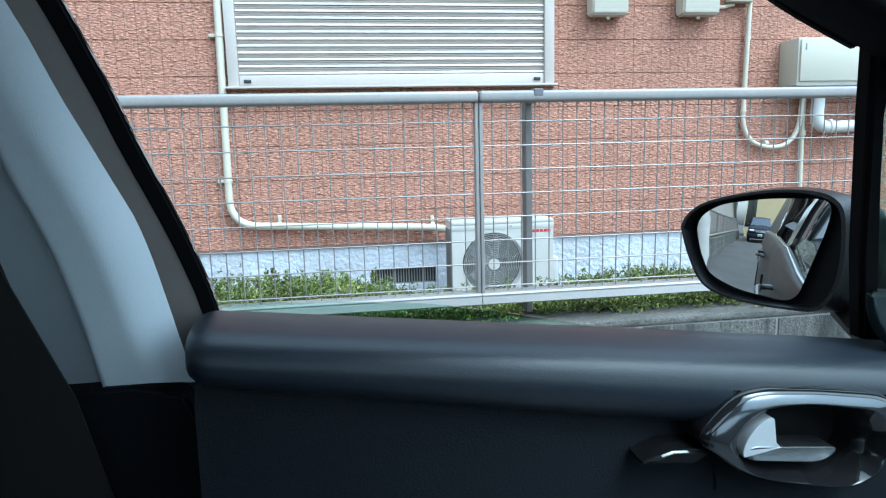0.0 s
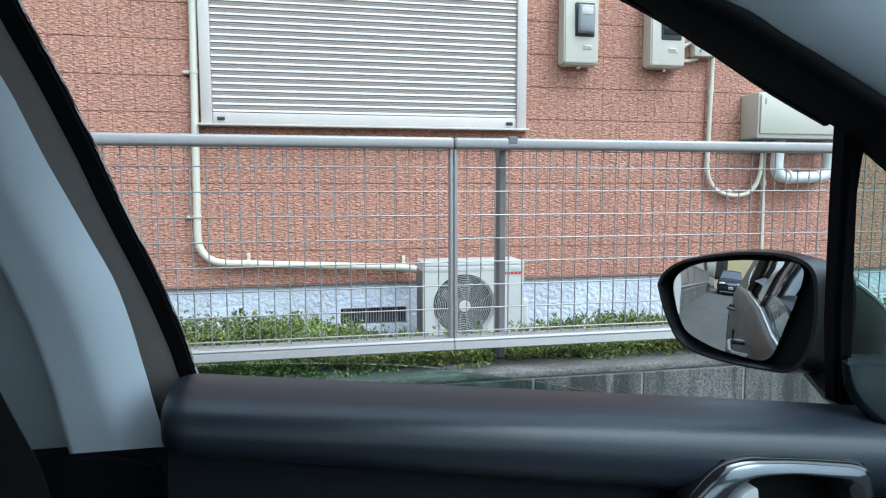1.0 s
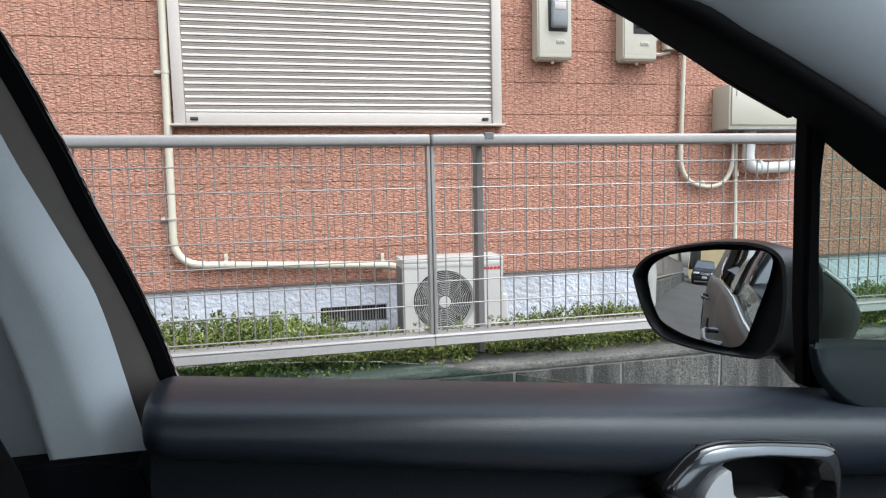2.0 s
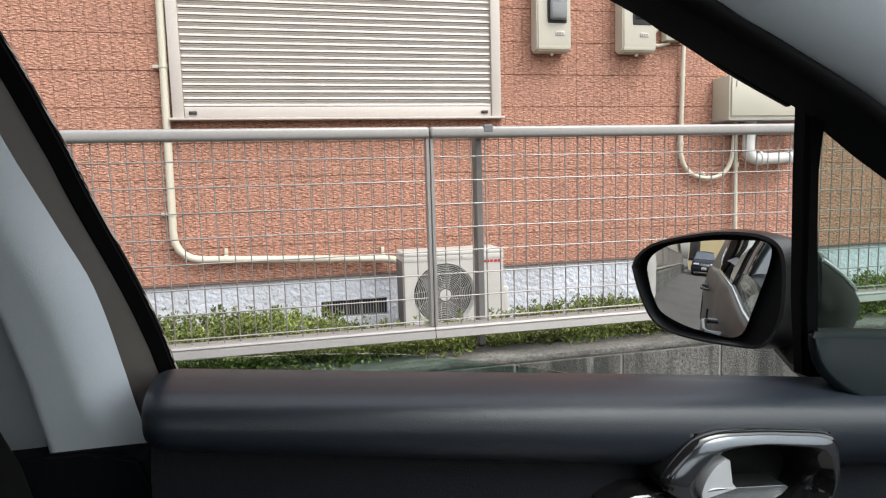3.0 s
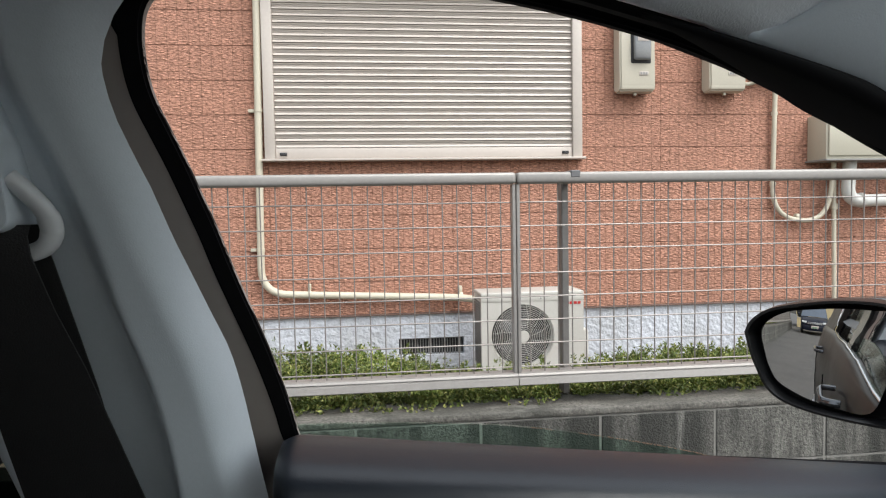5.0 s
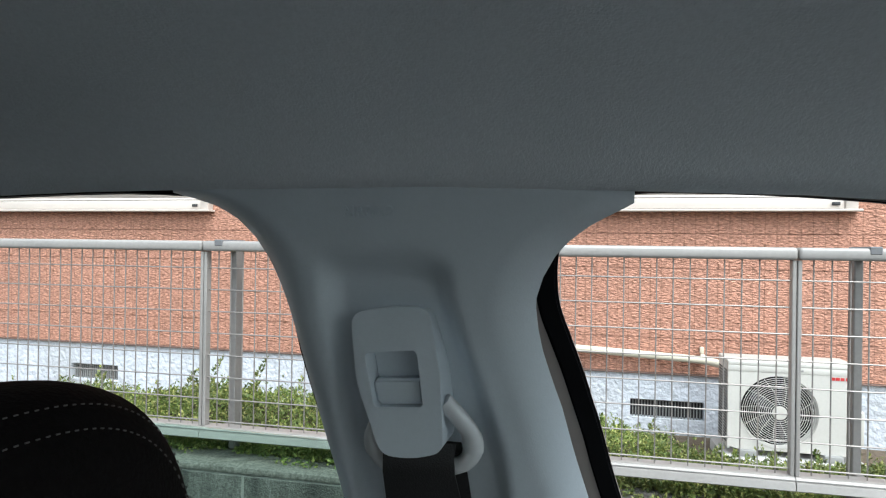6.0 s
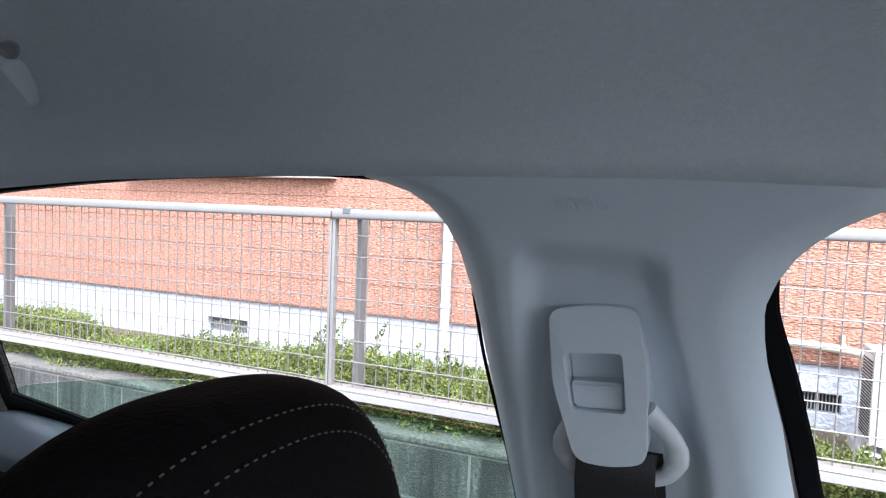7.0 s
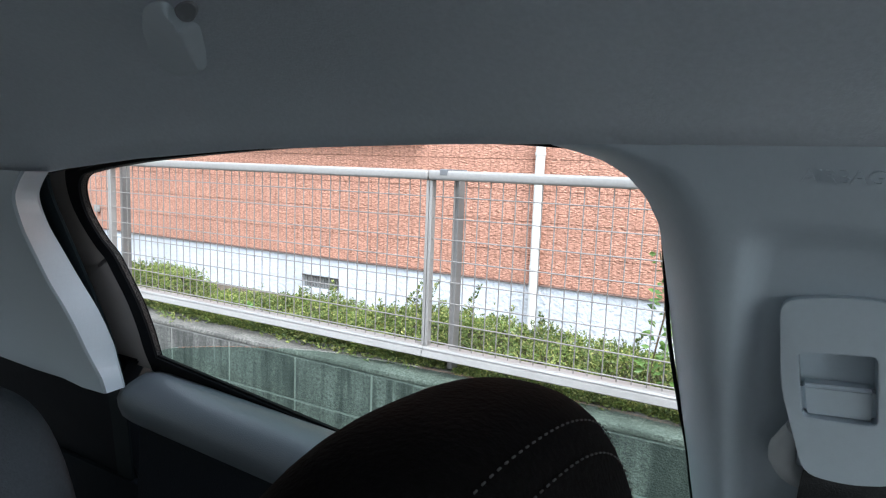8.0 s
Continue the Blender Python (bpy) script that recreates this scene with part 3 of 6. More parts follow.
def meter(x0, x1, z0, dark, label):
    """A sloped-bottom meter case with a glazed dial."""
    y = WALL_Y
    top = thing("electricity_meter", ((x0 + x1) / 2, y, z0), label, "meter", "electricity meters")
    bm = bmesh.new()
    depth = 0.13
    prof = [(y - 0.001, z0 + 0.03), (y - 0.05, z0), (y - depth, z0 + 0.012), (y - depth - 0.012, z0 + 0.05), (y - depth, z0 + 0.60), (y - 0.001, z0 + 0.64)]
    a = [bm.verts.new((x0, p, q)) for p, q in prof]
    b = [bm.verts.new((x1, p, q)) for p, q in prof]
    for i in range(len(prof)):
        j = (i + 1) % len(prof)
        bm.faces.new((a[i], a[j], b[j], b[i]))
    bm.faces.new(a)
    bm.faces.new(b)
    bmesh.ops.recalc_face_normals(bm, faces=bm.faces[:])
    bmesh.ops.bevel(bm, geom=bm.edges[:], offset=0.012, segments=3, affect="EDGES")
    part("case", bm, METER_CASE, top)
    f = y - depth - 0.012
    wx0, wx1, wz0, wz1 = x0 + 0.085, x1 - 0.035, z0 + 0.215, z0 + 0.47
    bm = box(wx0, wx1, f - 0.004, f + 0.02, wz0, wz1, 0.01)
    part("window_surround", bm, DARK_SLOT, top, "black dial surround")
    if dark:
        part("display", box(wx0 + 0.02, wx1 - 0.02, f - 0.009, f - 0.003, wz0 + 0.045, wz1 - 0.03, 0.006), PANE_DARK, top, "dark glossy display")
        bm = box(wx0 + 0.04, wx0 + 0.10, f - 0.013, f - 0.008, wz0 + 0.12, wz0 + 0.135)
        add_box(bm, wx0 + 0.05, wx0 + 0.06, f - 0.013, f - 0.008, wz0 + 0.15, wz0 + 0.16)
        part("display_print", bm, mat("pale_blue_print", (0.3, 0.6, 0.7), rough=0.5), top, smooth=False)
    else:
        bm = box(wx0 + 0.012, wx1 - 0.012, f - 0.04, f - 0.003, wz0 + 0.02, wz1 - 0.02, 0.018, 3)
        part("dial_cover", bm, mat("grey_dial", (0.16, 0.165, 0.17), rough=0.08, coat=0.8), top, "glossy rounded dial cover")
        bm = box((wx0 + wx1) / 2 - 0.045, (wx0 + wx1) / 2 + 0.045, f - 0.044, f - 0.0395, (wz0 + wz1) / 2 + 0.03, (wz0 + wz1) / 2 + 0.085, 0.002)
        part("counter", bm, ALU_WHITE, top, "pale counter strip")
    bm = box(x0 + 0.15, x0 + 0.222, f - 0.004, f + 0.004, z0 + 0.125, z0 + 0.155, 0.001)
    part("nameplate", bm, ALU_WHITE, top, "small plate with unreadable print")
    bm = bmesh.new()
    for k in range(3):
        add_box(bm, x0 + 0.158 + 0.02 * k, x0 + 0.172 + 0.02 * k, f - 0.006, f - 0.0035, z0 + 0.132, z0 + 0.148)
    part("print", bm, GREY_MARK, top, smooth=False)
    bm = bmesh.new()
    add_cyl(bm, ((x0 + x1) / 2, y - 0.08, z0 - 0.004), (0, 1, 0), 0.014, 0.02, 14, bevel=0.003)
    part("bottom_screw", bm, METER_CASE, top)


meter(2.005, 2.285, 2.125, False, "cream wall meter case with a round glass dial")
meter(2.725, 3.02, 2.13, True, "cream wall meter case with a dark digital display")

junction = thing("junction_box", (3.235, WALL_Y, 2.245), "small cream junction box on the siding", "junction box")
part("box_body", box(3.14, 3.335, WALL_Y - 0.085, WALL_Y - 0.001, 2.245, 2.42, 0.012), METER_CASE, junction)
for sx, sz_ in ((3.19, 2.29), (3.29, 2.38)):
    bm = bmesh.new()
    add_cyl(bm, (sx, WALL_Y - 0.09, sz_), (0, 1, 0), 0.01, 0.012, 10)
    part("screw", bm, GREY_MARK, junction)
part("side_lead", tube(rounded([(3.15, WALL_Y - 0.03, 2.36), (3.06, WALL_Y - 0.02, 2.33), (3.06, WALL_Y - 0.02, 2.20), (3.2, WALL_Y - 0.03, 2.235)], 0.07, 6), 0.014, 8), IVORY_PVC, junction)
conduit = thing("conduit", (3.32, WALL_Y, 1.2), "cream flexible conduit looping between two boxes", "conduit")
part("pipe", tube(rounded([(3.33, WALL_Y - 0.04, 2.25), (3.315, WALL_Y - 0.03, 1.15), (3.78, WALL_Y - 0.06, 1.10), (3.80, WALL_Y - 0.10, 1.62)], 0.26, 10), 0.0185, 12), IVORY_PVC, conduit)
for x, z in ((3.327, 1.98), (3.319, 1.42), (3.53, 1.155)):
    bm = bmesh.new()
    add_cyl(bm, (x, WALL_Y - 0.033, z), (0, 0, 1) if z > 1.3 else (1, 0, 0), 0.024, 0.035, 14, bevel=0.004)
    part("collar", bm, IVORY_PVC, conduit)

cabinet = thing("wall_cabinet", (4.0, WALL_Y, 1.6), "cream steel utility cabinet mounted on the siding", "cabinet")
part("cabinet_body", box(3.635, 4.42, WALL_Y - 0.22, WALL_Y - 0.001, 1.60, 1.955, 0.008), BOX_STEEL, cabinet)
part("cabinet_door", box(3.65, 4.40, WALL_Y - 0.236, WALL_Y - 0.221, 1.625, 1.940, 0.006), BOX_STEEL, cabinet)
part("rain_lip", box(3.615, 4.44, WALL_Y - 0.25, WALL_Y - 0.001, 1.585, 1.599, 0.004), GREY_MARK, cabinet, "dark lower lip")
part("keyhole", box(3.685, 3.695, WALL_Y - 0.241, WALL_Y - 0.2365, 1.86, 1.91, 0.002), GREY_MARK, cabinet)
loop = thing("supply_pipe", (4.05, WALL_Y, 1.25), "white insulated pipe loop below the cabinet", "pipe")
part("pipe", tube(rounded([(3.92, WALL_Y - 0.12, 1.59), (3.90, WALL_Y - 0.12, 1.27), (4.42, WALL_Y - 0.12, 1.28), (4.40, WALL_Y - 0.12, 1.59)], 0.12, 8), 0.050, 14), WHITE_PVC, loop)
for x in (4.02, 4.30):
    bm = bmesh.new()
    add_cyl(bm, (x, WALL_Y - 0.12, 1.277), (1, 0, 0.02), 0.060, 0.03, 16, bevel=0.004)
    part("collar", bm, WHITE_PVC, loop)
riser = thing("riser_pipe", (3.85, WALL_Y, 0.2), "thin cream riser pipe on the siding", "pipe")
part("pipe", tube([(3.835, WALL_Y - 0.05, 1.59), (3.86, WALL_Y - 0.05, 0.15)], 0.0175, 12), IVORY_PVC, riser)
bm = bmesh.new()
add_cyl(bm, (3.842, WALL_Y - 0.05, 1.23), (0, 0, 1), 0.027, 0.05, 12, bevel=0.004)
part("collar", bm, IVORY_PVC, riser)
downpipe = thing("downpipe", (-2.0, WALL_Y, 0.1), "white rainwater downpipe on the siding", "downpipe")
part("pipe", tube([(-2.0, WALL_Y - 0.06, 5.6), (-2.0, WALL_Y - 0.06, 0.12)], 0.038, 16), WHITE_PVC, downpipe)
for z in (0.62, 1.52, 2.4):
    bm = bmesh.new()
    add_cyl(bm, (-2.0, WALL_Y - 0.06, z), (0, 0, 1), 0.043, 0.03, 16, bevel=0.003)
    add_box(bm, -2.01, -1.99, WALL_Y - 0.03, WALL_Y - 0.001, z - 0.01, z + 0.01)
    part("bracket", bm, WHITE_PVC, downpipe)
hook = part("wall_hook", box(-7.98, -7.90, WALL_Y - 0.05, WALL_Y - 0.001, 0.68, 0.77, 0.015), GREY_MARK)
tagged(hook, "small dark fitting on the siding", "fitting")


# ---------- outdoor air conditioner ----------
def outdoor_unit():
    x0, x1, y0, y1, z0, z1 = 0.835, 1.555, 4.33, 4.62, 0.14, 0.672
    top = thing("outdoor_unit", (1.2, 4.47, 0.13), "cream air-conditioner outdoor unit with a round fan grille", "air conditioner")
    cx, cz, r = 1.125, 0.376, 0.220
    # casing with a round opening
    bm = bmesh.new()
    seg = 48
    loop = []
    for i in range(seg):
        a = i * math.tau / seg
        d = Vector((math.cos(a), math.sin(a)))
        s = min(((x1 - cx) if d.x > 0 else (cx - x0)) / max(abs(d.x), 1e-6), ((z1 - cz) if d.y > 0 else (cz - z0)) / max(abs(d.y), 1e-6))
        loop.append((bm.verts.new((cx + d.x * r, y0, cz + d.y * r)), bm.verts.new((cx + d.x * s, y0, cz + d.y * s)), bm.verts.new((cx + d.x * (r - 0.01), y0 + 0.05, cz + d.y * (r - 0.01)))))
    for i in range(seg):
        j = (i + 1) % seg
        bm.faces.new((loop[i][0], loop[i][1], loop[j][1], loop[j][0]))
        bm.faces.new((loop[i][2], loop[i][0], loop[j][0], loop[j][2]))
    part("front_panel", bm, AC_SHELL, top)
    bm = bmesh.new()
    add_box(bm, x0, x1, y0 + 0.06, y1, z0, z1 - 0.02, 0.004)
    add_box(bm, x0, x1, y0 + 0.001, y0 + 0.0605, z1 - 0.03, z1 - 0.0205)
    add_box(bm, x0, x0 + 0.012, y0 + 0.001, y0 + 0.0605, z0, z1 - 0.0305)
    add_box(bm, x1 - 0.012, x1, y0 + 0.001, y0 + 0.0605, z0, z1 - 0.0305)
    part("casing", bm, AC_SHELL, top)
    part("lid", box(x0 - 0.002, x1 + 0.002, y0 - 0.003, y1 + 0.004, z1 - 0.02, z1 + 0.008, 0.007, 3), AC_SHELL, top, "overlapping top cover")
    part("front_lip", box(x0 - 0.001, x1 + 0.001, y0 - 0.0025, y0 - 0.0005, z1 - 0.055, z1 - 0.0205, 0.0008), AC_SHELL, top)
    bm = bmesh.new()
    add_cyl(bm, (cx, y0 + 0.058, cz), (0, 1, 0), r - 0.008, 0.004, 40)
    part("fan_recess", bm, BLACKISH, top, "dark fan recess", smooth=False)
    bm = bmesh.new()
    for k in range(5):
        a = k * math.tau / 5
        q = Matrix.Translation((cx, y0 + 0.045, cz)) @ Matrix.Rotation(a, 4, "Y") @ Matrix.Translation((0.1, 0, 0)) @ Matrix.Rotation(radians(28), 4, "X")
        bmesh.ops.create_cube(bm, size=1, matrix=q @ Matrix.Diagonal((0.15, 0.003, 0.09, 1)))
    part("fan", bm, DARK_SLOT, top, "dark still fan blades", smooth=False)
    bm = bmesh.new()
    rr = 0.052
    while rr < r:
        add_tube(bm, [(cx + rr * math.cos(k * math.tau / 40), y0 - 0.012, cz + rr * math.sin(k * math.tau / 40)) for k in range(40)], 0.0013, 5, closed=True)
        rr += 0.0122
    for k in range(12):
        a = k * math.tau / 12
        add_tube(bm, [(cx + math.cos(a) * 0.05, y0 - 0.010, cz + math.sin(a) * 0.05), (cx + math.cos(a + 0.25) * 0.13, y0 - 0.012, cz + math.sin(a + 0.25) * 0.13), (cx + math.cos(a + 0.42) * r, y0 - 0.004, cz + math.sin(a + 0.42) * r)], 0.0010, 5)
    part("fan_grille", bm, AC_GRILLE, top, "ring-wire fan guard")
    bm = bmesh.new()
    add_cyl(bm, (cx, y0 - 0.012, cz), (0, 1, 0), 0.042, 0.012, 28, bevel=0.004)
    part("hub_cap", bm, AC_SHELL, top)
    bm = bmesh.new()
    for i in range(5):
        w = (0.024, 0.022, 0.02, 0.022, 0.021)[i]
        add_box(bm, 1.402 + i * 0.0275, 1.402 + i * 0.0275 + w, y0 - 0.003, y0 - 0.0005, 0.588, 0.606)
    part("brand_mark", bm, RED_MARK, top, "small red brand mark", smooth=False)
    bm = bmesh.new()
    for k in range(24):
        add_box(bm, x0 - 0.004, x0 - 0.0005, y0 + 0.03, y1 - 0.03, 0.17 + k * 0.019, 0.178 + k * 0.019)
    part("side_louvre", bm, DARK_SLOT, top, "dark side coil fins", smooth=False)
    part("valve_cover", box(x1 + 0.0005, x1 + 0.050, y0 + 0.04, y1 - 0.01, 0.19, 0.40, 0.012, 3), AC_SHELL, top, "valve cover")
    bm = bmesh.new()
    add_cyl(bm, (1.25, y0 - 0.004, z1 - 0.036), (0, 1, 0), 0.006, 0.006, 10)
    part("screw", bm, GREY_MARK, top)
    for x in (0.95, 1.42):
        part("foot", box(x - 0.05, x + 0.05, y0 - 0.03, y1 + 0.03, 0.10, 0.1395, 0.004), GREY_MARK, top)
    slab_ = part("unit_base", box(0.80, 1.60, 4.24, 4.70, 0.06, 0.166, 0.006), POLE_CONC)
    slab_.location.z = -0.0665
    tagged(slab_, "concrete base block under the outdoor unit", "base")


outdoor_unit()

# ---------- wire fence on the wall ----------
FY = 2.24
BARS = [4.604, 2.60, 0.596, -1.410, -3.444, -5.45, -7.45, -9.45, -11.45, -13.45, -15.45, -17.45, -19.45, -21.45]
fence = thing("fence", (0, 2.3, 0.55), "grey steel mesh fence on a low block wall", "fence")
RZ0, RZ1 = 0.628, 0.668
for i, (b, a) in enumerate(zip(BARS, BARS[1:])):
    g = 0.0015
    part("top_rail", box(a + g, b - g, FY - 0.035, FY + 0.03, 1.318, 1.356, 0.010, 3), FENCE_STEEL, fence)
    rail = [(FY + 0.030, RZ0), (FY - 0.036, RZ0), (FY - 0.039, RZ0 + 0.003), (FY - 0.033, RZ1 - 0.015), (FY - 0.027, RZ1 - 0.012), (FY - 0.026, RZ1 - 0.010), (FY - 0.031, RZ1 - 0.008), (FY - 0.027, RZ1 - 0.001), (FY - 0.024, RZ1), (FY + 0.030, RZ1)]
    part("bottom_rail", sweep_x([[(e, y, z) for y, z in rail + rail[:1]] for e in (a + g, b - g)]), FENCE_STEEL, fence, sharp=30)
    bm = bmesh.new()
    add_box(bm, b - 0.0135, b - 0.0015, FY - 0.020, FY + 0.012, RZ1 + 0.0005, 1.3175, 0.002, 1)
    add_box(bm, b + 0.0015, b + 0.0135, FY - 0.020, FY + 0.012, RZ1 + 0.0005, 1.3175, 0.002, 1)
    part("joint_bar", bm, FENCE_STEEL, fence)
    bm = bmesh.new()
    x = b - 0.0501
    while x > a + 0.016:
        add_cyl(bm, (x, FY - 0.001, (RZ1 + 1.3175) / 2), (0, 0, 1), 0.0023, 1.318 - RZ1, 6)
        x -= 0.0501
    for k in range(8):
        add_cyl(bm, ((a + b) / 2, FY - 0.0060, 1.2555 - 0.0812 * k), (1, 0, 0), 0.00245, b - a - 0.03, 6)
    part("mesh_panel", bm, FENCE_WIRE, fence, "welded wire mesh panel")
for k in range(-2, 11):
    x = 0.80 - 2.14 * k
    bm = box(x - 0.016, x + 0.009, FY + 0.075, FY + 0.125, 0.56, 1.335, 0.003, 1)
    add_box(bm, x - 0.013, x + 0.006, FY + 0.031, FY + 0.0745, 1.318, 1.335, 0.002, 1)
    add_box(bm, x - 0.016, x + 0.009, FY + 0.031, FY + 0.0745, 0.63, 0.665, 0.002, 1)
    post = part("post", bm, POST_STEEL, fence)
    part("post_cap", box(x - 0.017, x + 0.017, FY - 0.037, FY + 0.126, 1.3365, 1.361, 0.003, 1), CAP_GREY, post, "dark plastic rail clamp")

# ---------- hedge and weeds ----------
rng = np.random.default_rng(7)


def leaves(centres, normals, sizes, folds=0.25):
    """Folded four-point leaves at the centres, pointing along the normals."""
    n = len(centres)
    d = normals / np.linalg.norm(normals, axis=1, keepdims=True)
    rnd = rng.normal(size=(n, 3))
    s = np.cross(d, rnd)
    s /= np.linalg.norm(s, axis=1, keepdims=True)
    u = np.cross(s, d)
    L, Wd = sizes[:, None], sizes[:, None] * 0.24
    mid = centres + d * L * 0.5 - u * Wd * folds
    v = np.stack([centres, mid + s * Wd, centres + d * L, mid - s * Wd], 1).reshape(-1, 3)
    k = np.arange(n) * 4
    f = np.concatenate([np.stack([k, k + 1, k + 2], 1), np.stack([k, k + 2, k + 3], 1)])
    return v, f


RIDGE = [(-14, 0.60), (-4.6, 0.60), (-4.2, 0.645), (-3.55, 0.645), (-3.32, 0.53), (-3.0, 0.565), (-2.6, 0.60), (-2.0, 0.62), (-1.6, 0.665), (-1.25, 0.645), (-0.9, 0.63), (-0.4, 0.615), (-0.1, 0.625), (0.28, 0.575), (0.60, 0.512), (0.85, 0.525), (1.15, 0.545), (1.5, 0.56), (2.2, 0.575), (6.0, 0.57)]


def hedge_height(x, y):
    """Height of the hedge's skin: a ridge of clumps, rounded off at the front and falling away behind."""
    base = np.interp(x, [p[0] for p in RIDGE], [p[1] for p in RIDGE])
    lump = np.array([0.045 * noise.noise((a * 3.1, b * 4.0, 3.0)) + 0.030 * noise.noise((a * 9.0, b * 9.0, 8.0)) for a, b in zip(x, y)])
    ahead = np.clip((y - 2.27) / 0.26, 0, 1) ** 0.6
    behind = np.clip((y - 2.80) / 0.30, 0, 1) ** 2
    return 0.545 + (base - 0.545) * ahead + lump * (0.35 + 0.65 * ahead) - 0.26 * behind


def rosettes(tips, dirs, size, per=7):
    """Whorls of small leaves at the tips of shoots."""
    n = len(tips)
    d = dirs / np.linalg.norm(dirs, axis=1, keepdims=True)
    c = np.repeat(tips, per, 0) - np.repeat(d, per, 0) * rng.uniform(0, 0.022, (n * per, 1))
    splay = rng.normal(size=(n * per, 3))
    nd = np.repeat(d, per, 0) * 0.75 + splay / np.linalg.norm(splay, axis=1, keepdims=True)
    return leaves(c, nd, np.repeat(size, per) * rng.uniform(0.7, 1.15, n * per))


T = 40000
tx = np.where(rng.random(T) < 0.85, rng.uniform(-4.8, 3.2, T), rng.uniform(-13.0, 5.4, T))
ty = 2.29 + rng.beta(1.0, 1.4, T) * 0.78
tz = hedge_height(tx, ty) + rng.normal(0, 0.012, T) + rng.exponential(0.011, T)
face = rng.random(T) < 0.30
edge_y = np.array([2.285 - 0.06 * noise.noise((a * 1.7, 0.0, 2.0)) - 0.03 * noise.noise((a * 6.0, 0.0, 4.0)) for a in tx])
ty = np.where(face, edge_y + np.abs(rng.normal(0, 0.035, T)) + 0.03 * rng.random(T), np.maximum(ty, edge_y))
by_post = np.abs((tx - 0.797 + 1.07) % 2.14 - 1.07) < 0.03
ty = np.where(by_post, np.maximum(ty, 2.385), ty)
tz = np.where(face, 0.552 + rng.random(T) * np.maximum(hedge_height(tx, ty + 0.05) - 0.55, 0.03), tz)
td = rng.normal(size=(T, 3)) * 0.35 + np.where(face[:, None], np.array([[0, -0.8, 0.5]]), np.array([[0, -0.15, 0.9]]))
v, f = rosettes(np.stack([tx, ty, tz], 1), td, rng.uniform(0.010, 0.0185, T))
# sparse runners that creep over the coping
M = 2200
ox = rng.uniform(-5.0, 3.6, M)
reach = np.array([0.10 + 0.13 * noise.noise((a * 2.6, 0.0, 5.0)) for a in ox])
oy = 2.33 - np.maximum(reach, 0.02) * rng.random(M) ** 1.6
oy = np.where(np.abs((ox - 0.797 + 1.07) % 2.14 - 1.07) < 0.03, np.maximum(oy, 2.385), oy)
oz = 0.560 + 0.02 * rng.random(M)
v2, f2 = rosettes(np.stack([ox, oy, oz], 1), rng.normal(size=(M, 3)) * 0.4 + np.array([0, -0.5, 0.5]), rng.uniform(0.014, 0.022, M), 5)
f = np.concatenate([f, f2 + len(v)])
v = np.concatenate([v, v2])
# solid sheet that blocks gaps between leaves, its colour standing for inner shade
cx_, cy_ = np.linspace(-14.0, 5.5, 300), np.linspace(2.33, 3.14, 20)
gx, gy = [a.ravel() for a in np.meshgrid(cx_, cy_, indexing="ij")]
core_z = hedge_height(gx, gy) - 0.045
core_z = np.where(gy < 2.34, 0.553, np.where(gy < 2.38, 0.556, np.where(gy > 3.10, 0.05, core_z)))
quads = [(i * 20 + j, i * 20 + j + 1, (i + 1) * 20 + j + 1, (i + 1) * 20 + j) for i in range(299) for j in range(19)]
twigs = mesh_part("hedge_twigs", np.stack([gx, gy, core_z], 1).tolist(), quads, mat("hedge_inner_shade", (0.06, 0.055, 0.025), rough=0.95, var=0.6, scale=40, fine=150, bump=0.03, bump_scale=80))
tagged(twigs, "dark sheet under the leaves, coloured as the hedge's inner shade", "twigs", kind="stuff")
hedge = mesh_part("hedge", v.tolist(), f.tolist(), LEAF)
tagged(hedge, "low azalea hedge with yellow-green and brownish leaves", "hedge", kind="stuff")


def shrub_sprigs(spots, seed):
    """Upright leafy shoots that rise out of the hedge."""
    r2 = np.random.default_rng(seed)
    cs, ns, sz = [], [], []
    for x, y, z0, h in spots:
        lean = r2.normal(size=2) * 0.25
        for k in range(int(h * 520)):
            t = r2.random() ** 0.8
            a = r2.uniform(0, math.tau)
            w = 0.012 * (1 - t)
            cs.append(np.array([x + lean[0] * t * h + w * math.cos(a), y + lean[1] * t * h + w * math.sin(a), z0 + t * h]))
            ns.append([math.cos(a), math.sin(a), 0.35 + 0.8 * t])
            sz.append(r2.uniform(0.014, 0.026) * (1.15 - 0.35 * t))
    return leaves(np.array(cs), np.array(ns), np.array(sz))


spots = []
for k in range(260):
    x, y = rng.uniform(-4.8, 3.2), rng.uniform(2.5, 2.85)
    spots.append((x, y, float(hedge_height(np.array([x]), np.array([y]))[0]) - 0.05, 0.05 + 0.08 * rng.random() ** 2))
for x, h in ((-2.33, 0.17), (-2.28, 0.11), (-1.80, 0.26), (-1.74, 0.20), (-1.86, 0.14), (-1.52, 0.20), (-1.47, 0.12), (-1.62, 0.12), (-1.08, 0.16), (-1.03, 0.10), (-0.74, 0.14), (-0.36, 0.10), (-0.18, 0.13), (-0.12, 0.09), (1.78, 0.11), (2.18, 0.14), (-3.9, 0.1), (-3.65, 0.1)):
    spots.append((x, 2.72, float(hedge_height(np.array([x]), np.array([2.72]))[0]) - 0.04, h))
v, f = shrub_sprigs(spots, 5)
sprigs = mesh_part("hedge_shoots", v.tolist(), f.tolist(), LEAF)
tagged(sprigs, "upright leafy shoots rising from the hedge", "shoots", kind="stuff")


